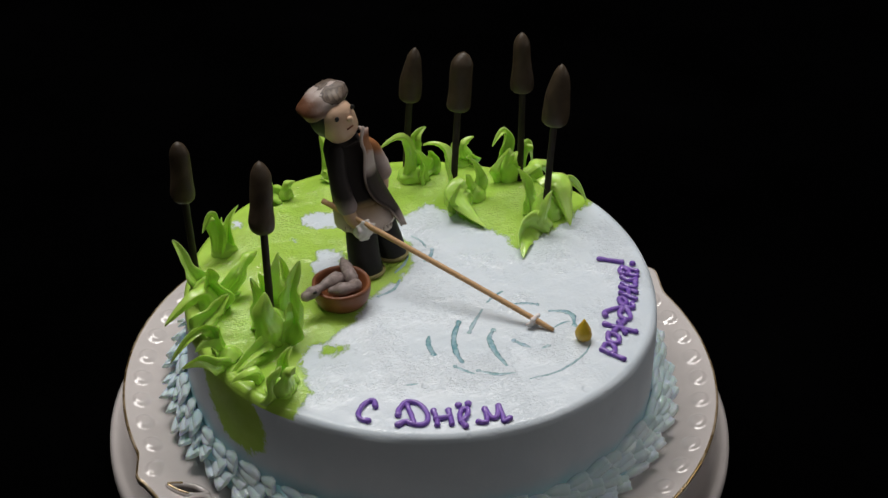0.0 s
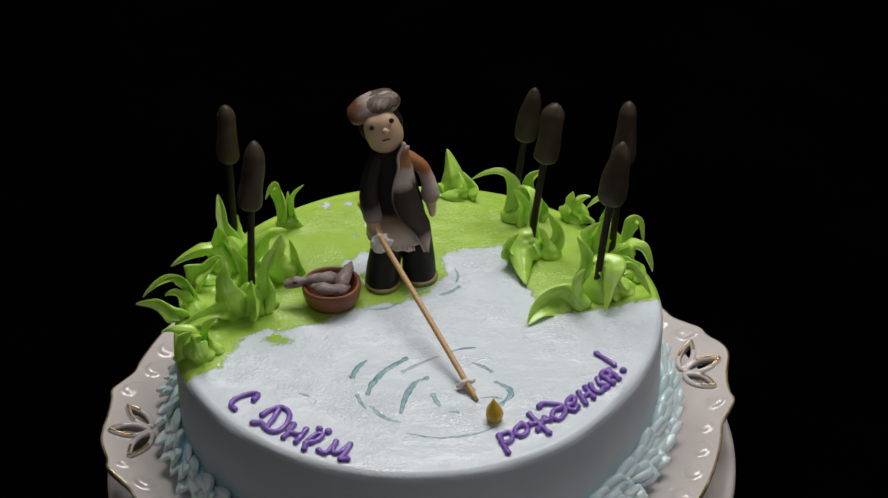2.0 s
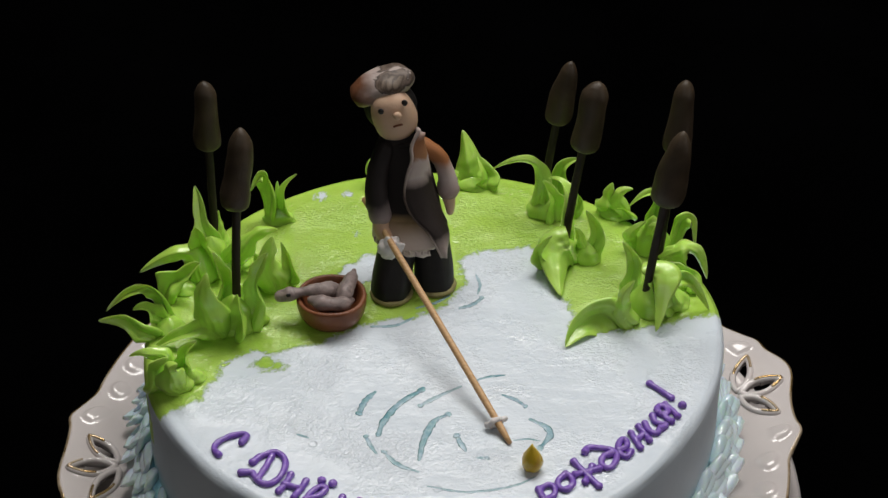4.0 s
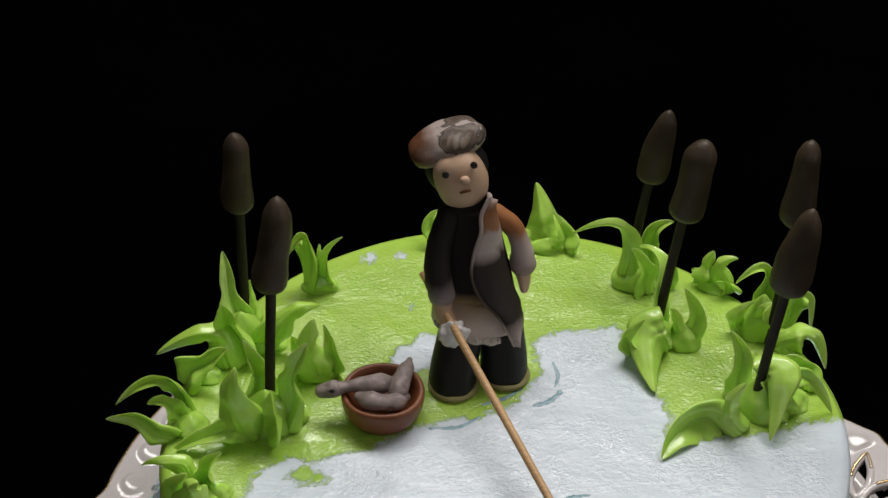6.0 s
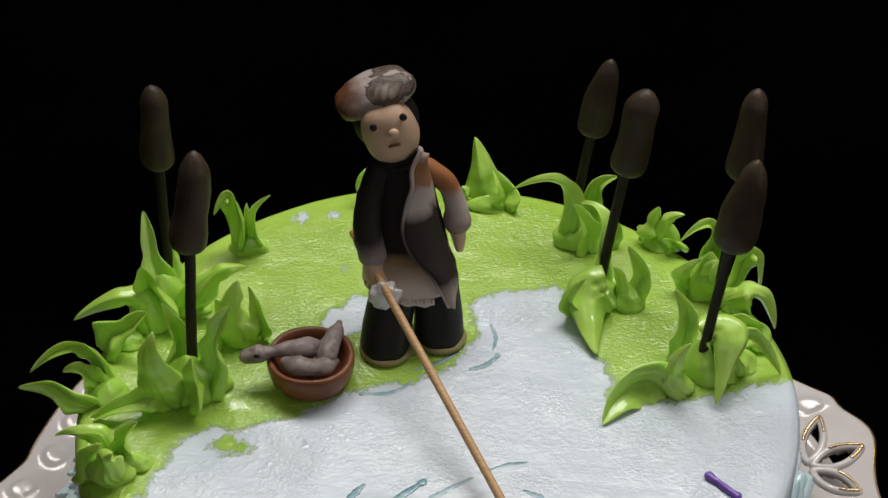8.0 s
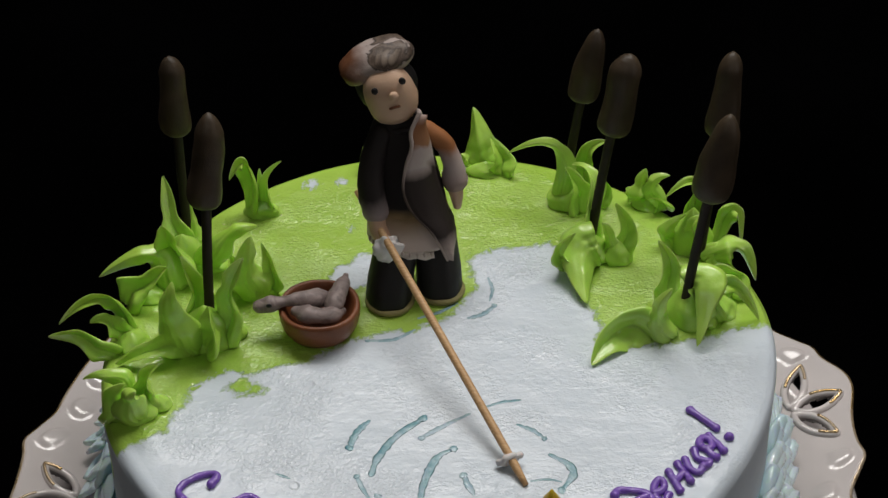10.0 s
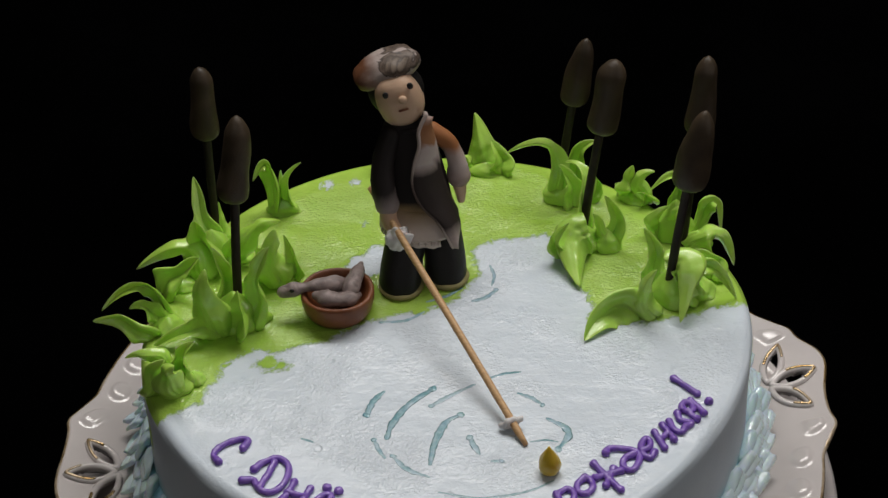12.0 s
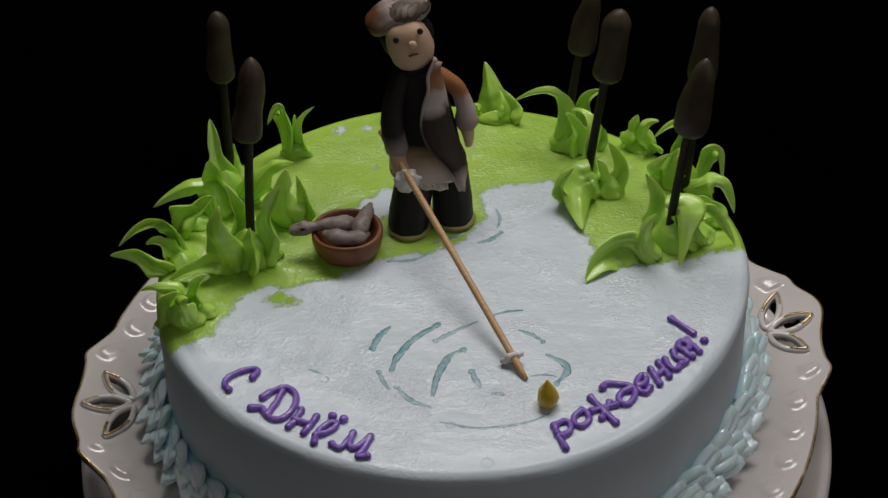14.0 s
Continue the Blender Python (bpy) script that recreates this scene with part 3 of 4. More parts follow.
def shell_mesh(length, width, height, seed):
    """A piped shell: four flat ribs of cream pulled out of a narrow root to a blunt, thin, lifted lip."""
    rng = random.Random(seed)
    bm = bmesh.new()
    rings = []
    skew = rng.uniform(-0.15, 0.15)
    for i in range(11):
        s = i / 10
        w = width / 2 * (0.50 + 0.55 * math.sin(min(1.0, s * 1.25) * math.pi / 2)) * (1 if s < 0.9 else 0.93)
        h = height * (0.55 + 0.6 * math.sin(math.pi * min(1, s * 1.05) * 0.85)) * (1 - 0.55 * s)
        ring = []
        for k in range(25):
            x = 1 - 2 * k / 24
            rib = abs(math.sin(math.pi * (x + 1))) ** 0.6
            ragged = 0.10 * length * noise.noise(Vector((x * 2.5, seed, s))) * s
            y = (1 - abs(x) ** 4) ** 0.5
            ring.append(Vector((length * (s - 0.4) + ragged - 0.03 * length * s * x * x, w * (x + skew * s), h * (0.74 + 0.26 * rib) * y + 0.30 * height * s * s)))
        for k in range(1, 8):
            x = -1 + k / 4
            ring.append(Vector((length * (s - 0.4) - 0.03 * length * s * x * x, w * (x + skew * s), -0.35 * h * (1 - x * x) + 0.30 * height * s * s)))
        rings.append(ring)
    loft(bm, rings)
    me = bpy.data.meshes.new("shell")
    bm.normal_update()
    bm.to_mesh(me)
    bm.free()
    me.materials.append(M_SHELL)
    smooth(me)
    return me


def border():
    ob = thing("piped_border", "pale blue piped cream border round the cake's foot", "icing border", at=(0, 0, FOOT_Z))
    bm = bmesh.new()
    rows = []
    for i in range(180):
        a = math.pi * i / 90
        c = Vector((math.cos(a), math.sin(a), 0))
        rows.append([c * (0.1322 + cake_bulge(a) + 0.0068 * math.cos(k * math.pi / 5)) + Vector((0, 0, 0.0612 + 0.0096 * math.sin(k * math.pi / 5))) for k in range(10)])
    made = [[bm.verts.new(p) for p in r] for r in rows]
    for a, b in zip(made, made[1:] + made[:1]):
        bridge(bm, a, b)
    part("bead", bm, M_SEAM, ob, "cyan cream seam behind the petals")
    kinds = [shell_mesh(0.0170, 0.0096, 0.0044, 1), shell_mesh(0.0185, 0.0088, 0.0040, 2), shell_mesh(0.0160, 0.0104, 0.0046, 3), shell_mesh(0.0175, 0.0094, 0.0044, 4)]
    rng = random.Random(4)
    for row, (r, z, roll, count, turn) in enumerate(((0.1326, 0.0700, 64, 66, 78), (0.1354, 0.0656, 50, 66, 72), (0.1384, 0.0606, 30, 66, 66))):
        for k in range(count):
            a = 360 * (k + 0.45 * row + rng.uniform(-0.14, 0.14)) / count
            c, s = math.cos(math.radians(a)), math.sin(math.radians(a))
            q = r + rng.uniform(-0.0006, 0.0006) + cake_bulge(math.radians(a))
            sh = bpy.data.objects.new("shell", rng.choice(kinds))
            scene.collection.objects.link(sh)
            sh.parent = ob
            sh.matrix_parent_inverse = Matrix.Translation((0, 0, -FOOT_Z))
            sh.matrix_basis = pose(q * c, q * s, z + rng.uniform(-0.0010, 0.0010), 0, 0, a) @ pose(0, 0, 0, 0, -9 + rng.uniform(-9, 9), turn + rng.uniform(-11, 11)) @ pose(0, 0, 0, roll + rng.uniform(-10, 10)) @ Matrix.Diagonal((rng.uniform(0.85, 1.05), rng.uniform(0.9, 1.15), rng.uniform(0.85, 1.15), 1))


# ---- painted ripples ----
def stroke(parent, points, width):
    """A flat brush stroke of food colour, slightly proud of the cream."""
    bm = bmesh.new()
    pts = [mm(x, y, 0.0) + Vector((0, 0, top_lift(x / 1000, y / 1000))) for x, y in [spline([Vector(p) for p in points], k / 12)[:] for k in range(13)]]
    tube(bm, pts, lambda s: width / 2000 * 0.88 * (0.35 + 0.65 * math.sin(math.pi * min(1, 0.12 + s * 0.8)) + 0.25 * noise.noise(Vector((s * 9, width, points[0][0])))), 8, steps=30, flat=0.08, wobble=0.4)
    if width >= 2.2:
        # the brush left a thicker drop where it was lifted
        end = pts[-1] if int(points[0][0]) % 2 else pts[0]
        ball(bm, end, (width / 1900, width / 2500, 0.00026), eul(0, 0, points[0][1] * 7), rows=8, sides=14, lump=0.5, seed=points[0][0])
    part("brush_stroke", bm, M_RIPPLE, parent)


def ripples():
    ob = thing("water_ripples", "teal brush strokes painted as ripples on the pond", "icing", at=mm(0, -60))
    for width, points in (
        (3.4, ((-30, -57), (-28, -49), (-24, -43))), (3.6, ((-21, -70), (-19, -61), (-13, -50), (-4, -41))),
        (2.6, ((-4, -51), (2, -46), (13, -38))), (1.8, ((19, -34), (26, -31), (32, -30))),
        (3.4, ((-3, -84), (-2, -74), (2, -61), (8, -56))), (3.0, ((12, -69), (14, -74), (16, -78))),
        (2.4, ((-26, -71), (-24, -76), (-21, -81))), (2.6, ((-18, -80), (-12, -87), (-3, -91))),
        (1.4, ((1, -99), (17, -102), (35, -98), (45, -92))), (2.4, ((31, -43), (37, -46), (41, -50))),
        (2.2, ((21, -82), (25, -82))), (3.6, ((43, -58), (50, -63), (51, -68), (47, -75))),
        (1.4, ((-55, -71), (-50, -73))), (1.8, ((18, 41), (20, 34), (19, 27))), (2.6, ((11, 16), (17, 19), (21, 24))),
        (2.2, ((-28, 1), (-18, 2), (-10, 8))), (2.0, ((-9, 15), (-1, 19), (6, 25))), (1.2, ((36, -71), (42, -70), (47, -71))),
    ):
        stroke(ob, points, width)


ripples()


# ---- lettering ----
def lettering():
    first = thing("piped_word", "violet piped cream word along the cake's edge reading С Днём", "lettering", at=mm(-60, -95))
    second = thing("piped_word", "violet piped cream word along the cake's edge reading рождения!", "lettering", at=mm(78, -75))

    def letter(word, *strokes):
        bm = bmesh.new()
        for s in strokes:
            pts = [mm(x, y, 0.9) + Vector((0, 0, top_lift(x / 1000, y / 1000))) for x, y in s]
            if len(pts) == 1:
                ball(bm, pts[0], (0.0019, 0.0019, 0.0015), lump=0.2, seed=s[0][0])
            else:
                tube(bm, pts, lambda u: 0.00134 + 0.00035 * abs(2 * u - 1) ** 6, 12, wobble=0.26, flat=0.9)
        part("letter", bm, M_PURPLE, word)

    letter(first, ((-86, -85), (-88.5, -82), (-87.5, -78), (-83.5, -74.3), (-78.5, -72.4), (-75.8, -73.6), (-77.4, -77.6)))
    letter(first, ((-71.5, -89), (-68, -85.2), (-62.5, -83), (-58.3, -86.6), (-58, -93), (-61, -99.6), (-65, -101.2), (-69, -98.2), (-71, -95), (-75.4, -95)), ((-63.8, -85.5), (-66, -92.5), (-68.2, -98.8)))
    letter(first, ((-55, -95.5), (-56.6, -101), (-58.8, -105)), ((-48.4, -98.8), (-50.2, -103.6), (-52.4, -108)), ((-57, -101), (-50.6, -103)))
    letter(first, ((-47.5, -109), (-43, -107.2), (-39.8, -103.2), (-42.4, -101.8), (-45.8, -105), (-47.4, -109.2), (-47.6, -113.2)), ((-42, -98.2),), ((-37.4, -99.8),))
    letter(first, ((-40.6, -113.8), (-37.2, -115.8), (-34.6, -112), (-32.8, -107.6)), ((-32.8, -107.6), (-33.6, -114.4), (-30.6, -115.2), (-25.8, -109.2)), ((-25.8, -109.2), (-28, -116.8), (-29.8, -120), (-26, -119.6)))
    letter(second, ((47.4, -104.4), (46.8, -100), (50, -97.4), (52.6, -99.2), (52.2, -103), (49.2, -105.8)), ((46, -100), (48.2, -106), (50.8, -112)))
    letter(second, ((57, -91.2), (54, -94.6), (54.4, -98.8), (57.4, -99.6), (60, -96.2), (59.2, -92.4), (57, -91.2)))
    letter(second, ((60.6, -83.6), (65.8, -91), (70.6, -97)), ((61, -91), (66, -89), (71, -87)), ((65, -95), (66.6, -90.6), (68.2, -86)))
    letter(second, ((65.4, -77.7), (66.7, -75.4), (70.5, -74.7), (75.5, -75.6), (78.1, -77.7), (78.3, -81.6), (75.9, -86), (73.1, -86.1), (71.9, -82.9), (73.5, -79.6), (76.9, -78)))
    letter(second, ((79.6, -76), (82.5, -74.4), (83.2, -71.1), (81.4, -69.2), (79.5, -73.2), (80.1, -78.2), (82.8, -79.7), (84.7, -76.6)))
    letter(second, ((85.3, -65.7), (86.9, -69.8), (88.6, -74.2)), ((88.6, -61.6), (90.7, -65.5), (92.7, -69.6)), ((87.7, -69), (90.4, -66.3)))
    letter(second, ((91.5, -59.4), (92.9, -63.7), (95.9, -65.3), (97.8, -62.3)), ((95.1, -54.6), (96, -58.4), (98.3, -59.5), (100.4, -60.2), (97.8, -62.6)))
    letter(second, ((97.3, -52), (97.2, -49.7), (99, -48.2), (101.3, -49.5), (101.5, -52.4), (99.4, -53.8), (97.5, -52.6)), ((100.9, -47.2), (103.4, -50.6), (105.6, -54.2)), ((99.5, -53.8), (101.2, -56.2), (102.7, -57.8)))
    letter(second, ((95, -34), (99.4, -38.3), (103.9, -42.9)), ((108.3, -47.1),))


lettering()


# ---- the float and the rod ----
def cream_float():
    ob = thing("cream_drop", "small yellow cream drop standing on the pond as a float", "icing", at=mm(43.5, -87))
    bm = bmesh.new()
    prof = ((2.2, 0), (4.2, 1.6), (4.8, 4), (4.2, 6.8), (2.6, 9.6), (1.2, 11.8), (0.4, 13.4))
    loft(bm, [[mm(43.6 - 0.5 * z / 13 + r * 0.92 * math.cos(k * math.pi / 8) * (1 + 0.06 * math.cos(5 * k * math.pi / 8)), -87.2 + r * math.sin(k * math.pi / 8), z) for k in range(16)] for r, z in prof])
    part("drop", bm, M_YELLOW, ob)


cream_float()


def fishing_rod():
    ob = thing("fishing_rod", "bamboo skewer fishing rod with white fondant knots", "rod", at=mm(34, -73))
    back, tip = mm(-34.6, 49, 37), mm(34.4, -73.5, 0.7)
    bm = bmesh.new()
    n = 40
    rings = []
    d = (tip - back).normalized()
    side = d.cross(Vector((0, 0, 1))).normalized()
    over = side.cross(d)
    for i in range(n + 1):
        s = i / n
        r = 0.00155 * (1 if s < 0.95 else 1 - 0.35 * (s - 0.95) / 0.05)
        p = back.lerp(tip, s) + over * 0.0006 * math.sin(s * 3.1)
        rings.append([p + (side * math.cos(k * math.pi / 6) + over * math.sin(k * math.pi / 6)) * r * (1 + 0.04 * noise.noise(Vector((s * 20, k, 0)))) for k in range(12)])
    loft(bm, rings)
    part("stick", bm, M_WOOD, ob)
    bm = bmesh.new()
    loop = []
    for k in range(13):
        a = 2 * math.pi * k / 12
        loop.append(mm(28.3, -63.5, 3.0) + side * math.cos(a) * 0.0026 + over * math.sin(a) * 0.0021)
    tube(bm, [mm(24.6, -64.4, 2.2)] + loop + [mm(32.2, -62.2, 4.2)], 0.0013, 10, steps=60, wobble=0.35)
    part("knot", bm, M_WHITE, ob, "white fondant knot near the tip")
    bm = bmesh.new()
    rings = []
    for i in range(1, 24):
        b = math.pi * i / 24
        ring = []
        for k in range(36):
            a = 2 * math.pi * k / 36
            q = Vector((math.sin(b) * math.cos(a), math.sin(b) * math.sin(a), -math.cos(b)))
            g = 1 + 0.20 * math.sin(5 * a + 2 * math.sin(3 * b)) * math.sin(b) ** 2 * math.sin(2.5 * b) + 0.25 * noise.noise(q * 2.2)
            ring.append(mm(-21.6, 26.8, 26.0) + Vector((q.x * 0.0056, q.y * 0.0040, q.z * 0.0058)) * g)
        rings.append(ring)
    loft(bm, rings)
    part("grip_lump", bm, M_WHITE, ob, "white fondant lump holding the rod to the hand")


fishing_rod()


# ---- the figurine ----
def figurine():
    bm = bmesh.new()
    mats = [M_BLACK, M_COAT, M_SKIN, M_HAT, M_SLEEVE_R, M_SLEEVE_L, M_FLAP, M_SOLE, M_EDGE, M_CLAY]

    def rings(rows, sides=28, fold=0.0):
        out = []
        for x, y, z, rx, ry in rows:
            ring = []
            for k in range(sides):
                a = 2 * math.pi * k / sides
                g = 1 + fold * noise.noise(Vector((math.cos(a) * 1.5, math.sin(a) * 1.5, z * 0.06)))
                ring.append(mm(x + rx * g * math.cos(a), y + ry * g * math.sin(a), z))
            out.append(ring)
        return out

    # soles and trouser legs
    for x, y in ((-21, 24.5), (-1.0, 32.0)):
        loft(bm, rings(((x, y, 0.0, 9.4, 9.4), (x, y, 1.4, 10.1, 10.1), (x, y, 2.4, 9.4, 9.4))), 7)
    loft(bm, rings(((-21, 25, 2.0, 8.9, 8.9), (-21, 25.5, 3.4, 9.5, 9.4), (-20.4, 29, 10, 9.3, 9.1), (-19, 34, 18, 9.0, 8.9), (-17, 39.5, 28, 9, 8.5), (-16, 43, 34, 8, 7)), fold=0.10), 0)
    loft(bm, rings(((-1.0, 32.4, 2.0, 8.8, 8.8), (-1.0, 33, 3.4, 9.4, 9.3), (-1.6, 36, 10, 9.2, 9.0), (-3, 40, 18, 9.0, 8.9), (-5, 44, 28, 9, 8.5), (-7, 46, 34, 8, 7)), fold=0.10), 0)
    # coat
    loft(bm, rings(((-12.5, 39.4, 25.0, 15.0, 11.2), (-12.6, 39.6, 23.4, 16.6, 13.0), (-12.8, 40.0, 25.0, 17.0, 13.2), (-13.6, 42.4, 30, 16.2, 12.2), (-15, 47, 42, 14.6, 10.2), (-16.6, 51.5, 54, 13.0, 9.2), (-17.6, 55, 63, 12.0, 8.6), (-18, 56.5, 68.5, 9.5, 7), (-18.3, 57, 72, 6, 5.5)), sides=36, fold=0.06), 1)
    # the pale hem panel hangs to a pointed corner in front, with pressed marks along its edge
    hem = []
    for i in range(31):
        u = i / 30
        a = radians(168 + 136 * u)
        low = 23.6 - 3.2 * u ** 1.5 + 0.35 * math.sin(u * 40)
        ring = []
        for j in range(9):
            z = low + (35.5 - low) * j / 8
            k = (z - 19.5) / 22.5
            cx, cy, rx, ry = -12.8 - 2.2 * k, 39.4 + 7.6 * k, 17.6 - 3.0 * k, 14.0 - 3.8 * k
            ring.append((mm(cx + (rx + 0.5) * math.cos(a), cy + (ry + 0.5) * math.sin(a), z), mm(cx + (rx - 0.9) * math.cos(a), cy + (ry - 0.9) * math.sin(a), z)))
        hem.append([p for p, q in ring] + [q for p, q in reversed(ring)])
    loft(bm, hem, 1)
    for k in range(11):
        a = radians(205 + 9.4 * k)
        ball(bm, mm(-12.7 + 18.0 * math.cos(a), 39.6 + 14.2 * math.sin(a), 25.6 - 0.24 * k), (0.0006, 0.0006, 0.0013), index=8, rows=6, sides=8)
    # neck and head
    tube(bm, [mm(-18.5, 56.5, 66), mm(-19.5, 56.5, 72)], 0.0050, 16, 2)
    tilt = eul(0, -17, 6)
    ball(bm, mm(-20.9, 56.4, 80), (0.0102, 0.0103, 0.0127), tilt, 2, 18, 28, 0.03, 1, 2.5)
    ball(bm, mm(-22.6, 59.8, 81.8), (0.0122, 0.0102, 0.0136), tilt, 0, 16, 26, 0.06, 2)
    # eyes, nose, mouth
    for x, y, z in ((-25.8, 47.2, 86.2), (-15.4, 48.9, 90.0)):
        ball(bm, mm(x, y, z), (0.0014, 0.0009, 0.0016), tilt, 0, 8, 12)
    ball(bm, mm(-18.5, 45.9, 84.9), (0.0020, 0.0017, 0.0019), tilt, 2, 8, 12)
    tube(bm, [mm(-20.0, 45.9, 79.2), mm(-18.4, 45.8, 79.9), mm(-16.6, 46.5, 80.0)], 0.0005, 8, 9)
    # flat cap with a short peak
    ball(bm, mm(-26.6, 61.5, 91.0), (0.0152, 0.0104, 0.0066), eul(14, -22, 0), 3, 20, 36, 0.14, 4)
    # sleeves, cuffs and the two arms' ends
    tube(bm, [mm(-24.5, 50.5, 64), mm(-27.6, 44.5, 56), mm(-28.2, 39.5, 46), mm(-26.4, 36.5, 37.5)], lambda s: 0.0048 + 0.0008 * s, 18, 4, wobble=0.08)
    tube(bm, [mm(-26.2, 35.8, 35.5), mm(-25.6, 33.5, 31.5), mm(-23.6, 30.5, 28.5)], lambda s: 0.0040 - 0.0006 * s, 14, 2)
    tube(bm, [mm(-7.5, 55.0, 63), mm(-0.2, 54.0, 58), mm(3.4, 52.0, 50), mm(4.2, 50.5, 43)], lambda s: 0.0046 - 0.0012 * math.sin(3 * s) + 0.0010 * s, 18, 5, wobble=0.08)
    tube(bm, [mm(4.2, 50.2, 40), mm(5.0, 49.6, 35), mm(5.2, 49.2, 31)], lambda s: 0.0034 - 0.0016 * s, 12, 2)
    # the open coat front: a folded flap with a pale turned edge
    left = [mm(-9.2, 48.5, 75.5), mm(-12.2, 45, 69), mm(-11.8, 42, 64), mm(-14.2, 38.5, 56.5), mm(-14.9, 35.2, 47.5), mm(-11, 32.4, 39), mm(-3.5, 29.2, 32), mm(2.2, 26.5, 21.2)]
    right = [mm(-8, 50.2, 74), mm(-6.6, 49.4, 68), mm(-5.4, 48.2, 63), mm(-4, 46.6, 55.5), mm(-2.2, 44.6, 47), mm(1.8, 40.5, 36), mm(5, 36.5, 27.5), mm(3.4, 27.5, 21)]
    flap = []
    for i in range(25):
        s = i / 24
        a, b = spline(left, s), spline(right, s)
        across = (b - a)
        out = across.cross(Vector((0, 0.35, 1))).normalized()
        if out.y > 0:
            out = -out
        ring = []
        for k in range(9):
            u = k / 8
            ring.append(a + across * u + out * (0.0008 + 0.0022 * math.sin(math.pi * u)))
        for k in range(8, -1, -1):
            u = k / 8
            ring.append(a + across * u + out * (-0.0008 + 0.0022 * math.sin(math.pi * u)))
        flap.append(ring)
    loft(bm, flap, 6)
    tube(bm, left, lambda s: 0.0010 - 0.0004 * s, 8, 8, steps=30, wobble=0.2)
    tube(bm, [mm(-24, 52, 66), mm(-18.5, 49.5, 66.5), mm(-13, 49, 67.5)], 0.0013, 10, 1, wobble=0.1)
    tube(bm, [mm(-9.2, 49, 74), mm(-9.6, 52, 74), mm(-12, 57, 71)], 0.0011, 10, 8, wobble=0.1)
    ob = part("figurine", bm, mats)
    tagged(ob, "sugar paste angler figurine in marbled coat and cap, black trousers", "figurine")
    return ob


figurine()


# ---- the bowl and its fish ----
BOWL_X, BOWL_Y = -47.2, 7.6


def bowl():
    ob = thing("bowl", "small round brown fondant bowl beside the figurine", "bowl", at=mm(BOWL_X, BOWL_Y))
    bm = bmesh.new()
    prof = ((5, 0.2), (11, 0.2), (13.2, 1.5), (14.8, 4.6), (15.7, 8.8), (15.8, 12), (15.6, 13.2), (14.6, 13.7), (13.6, 13), (12.8, 10.5), (11, 7), (7.6, 4.5), (3, 4))
    loft(bm, [[mm(BOWL_X + r * math.cos(k * math.pi / 20) * (1 + 0.012 * math.sin(k * math.pi / 10 + 1)), BOWL_Y + r * math.sin(k * math.pi / 20), z * 0.96 * (1 + 0.03 * math.sin(k * math.pi / 20 * 3))) for k in range(40)] for r, z in prof])
    part("shell_wall", bm, M_CLAY, ob)


def fish(label, points, radii, eye=None):
    ob = thing("fish", label, "fish", "fish in the bowl", at=points[0])
    bm = bmesh.new()
    n = len(radii) - 1

    def r(s):
        i = min(int(s * n), n - 1)
        u = s * n - i
        u = u * u * (3 - 2 * u)
        return (radii[i] * (1 - u) + radii[i + 1] * u) / 1000
    tube(bm, points, r, 16, steps=28, wobble=0.12, flat=0.85)
    part("fish_body", bm, M_FISH, ob)
    if eye:
        bm = bmesh.new()
        ball(bm, mm(*eye), (0.0012, 0.0006, 0.0010), rows=6, sides=10)
        part("eye", bm, M_BLACK, ob, "small dark eye")


bowl()
fish("grey fondant fish hanging over the bowl's rim", [mm(-70.0, 5.0, 13.2), mm(-66, 5.6, 14.0), mm(-60.5, 6.4, 14.8), mm(-55, 8.0, 14.8), mm(-48, 11.0, 13.0), mm(-44, 13.5, 11.5)], [3.0, 3.8, 2.4, 3.2, 4.4, 2.6], (-66.0, 2.4, 15.8))
fish("grey fondant fish lying curled in the bowl", [mm(-55.5, 3.0, 13.0), mm(-51, 0.6, 13.6), mm(-46, 0.2, 13.2), mm(-41.5, 2.6, 11.8), mm(-38.5, 6.5, 10.6)], [2.4, 4.2, 3.4, 3.8, 2.0])
fish("grey fondant fish in the bowl with its tail raised", [mm(-42.5, 3.0, 10.4), mm(-41.2, 8.0, 13.4), mm(-39.8, 14.0, 14.4), mm(-38.8, 18.5, 14.6), mm(-38.0, 22.2, 15.4)], [2.8, 4.0, 3.4, 3.0, 1.2])


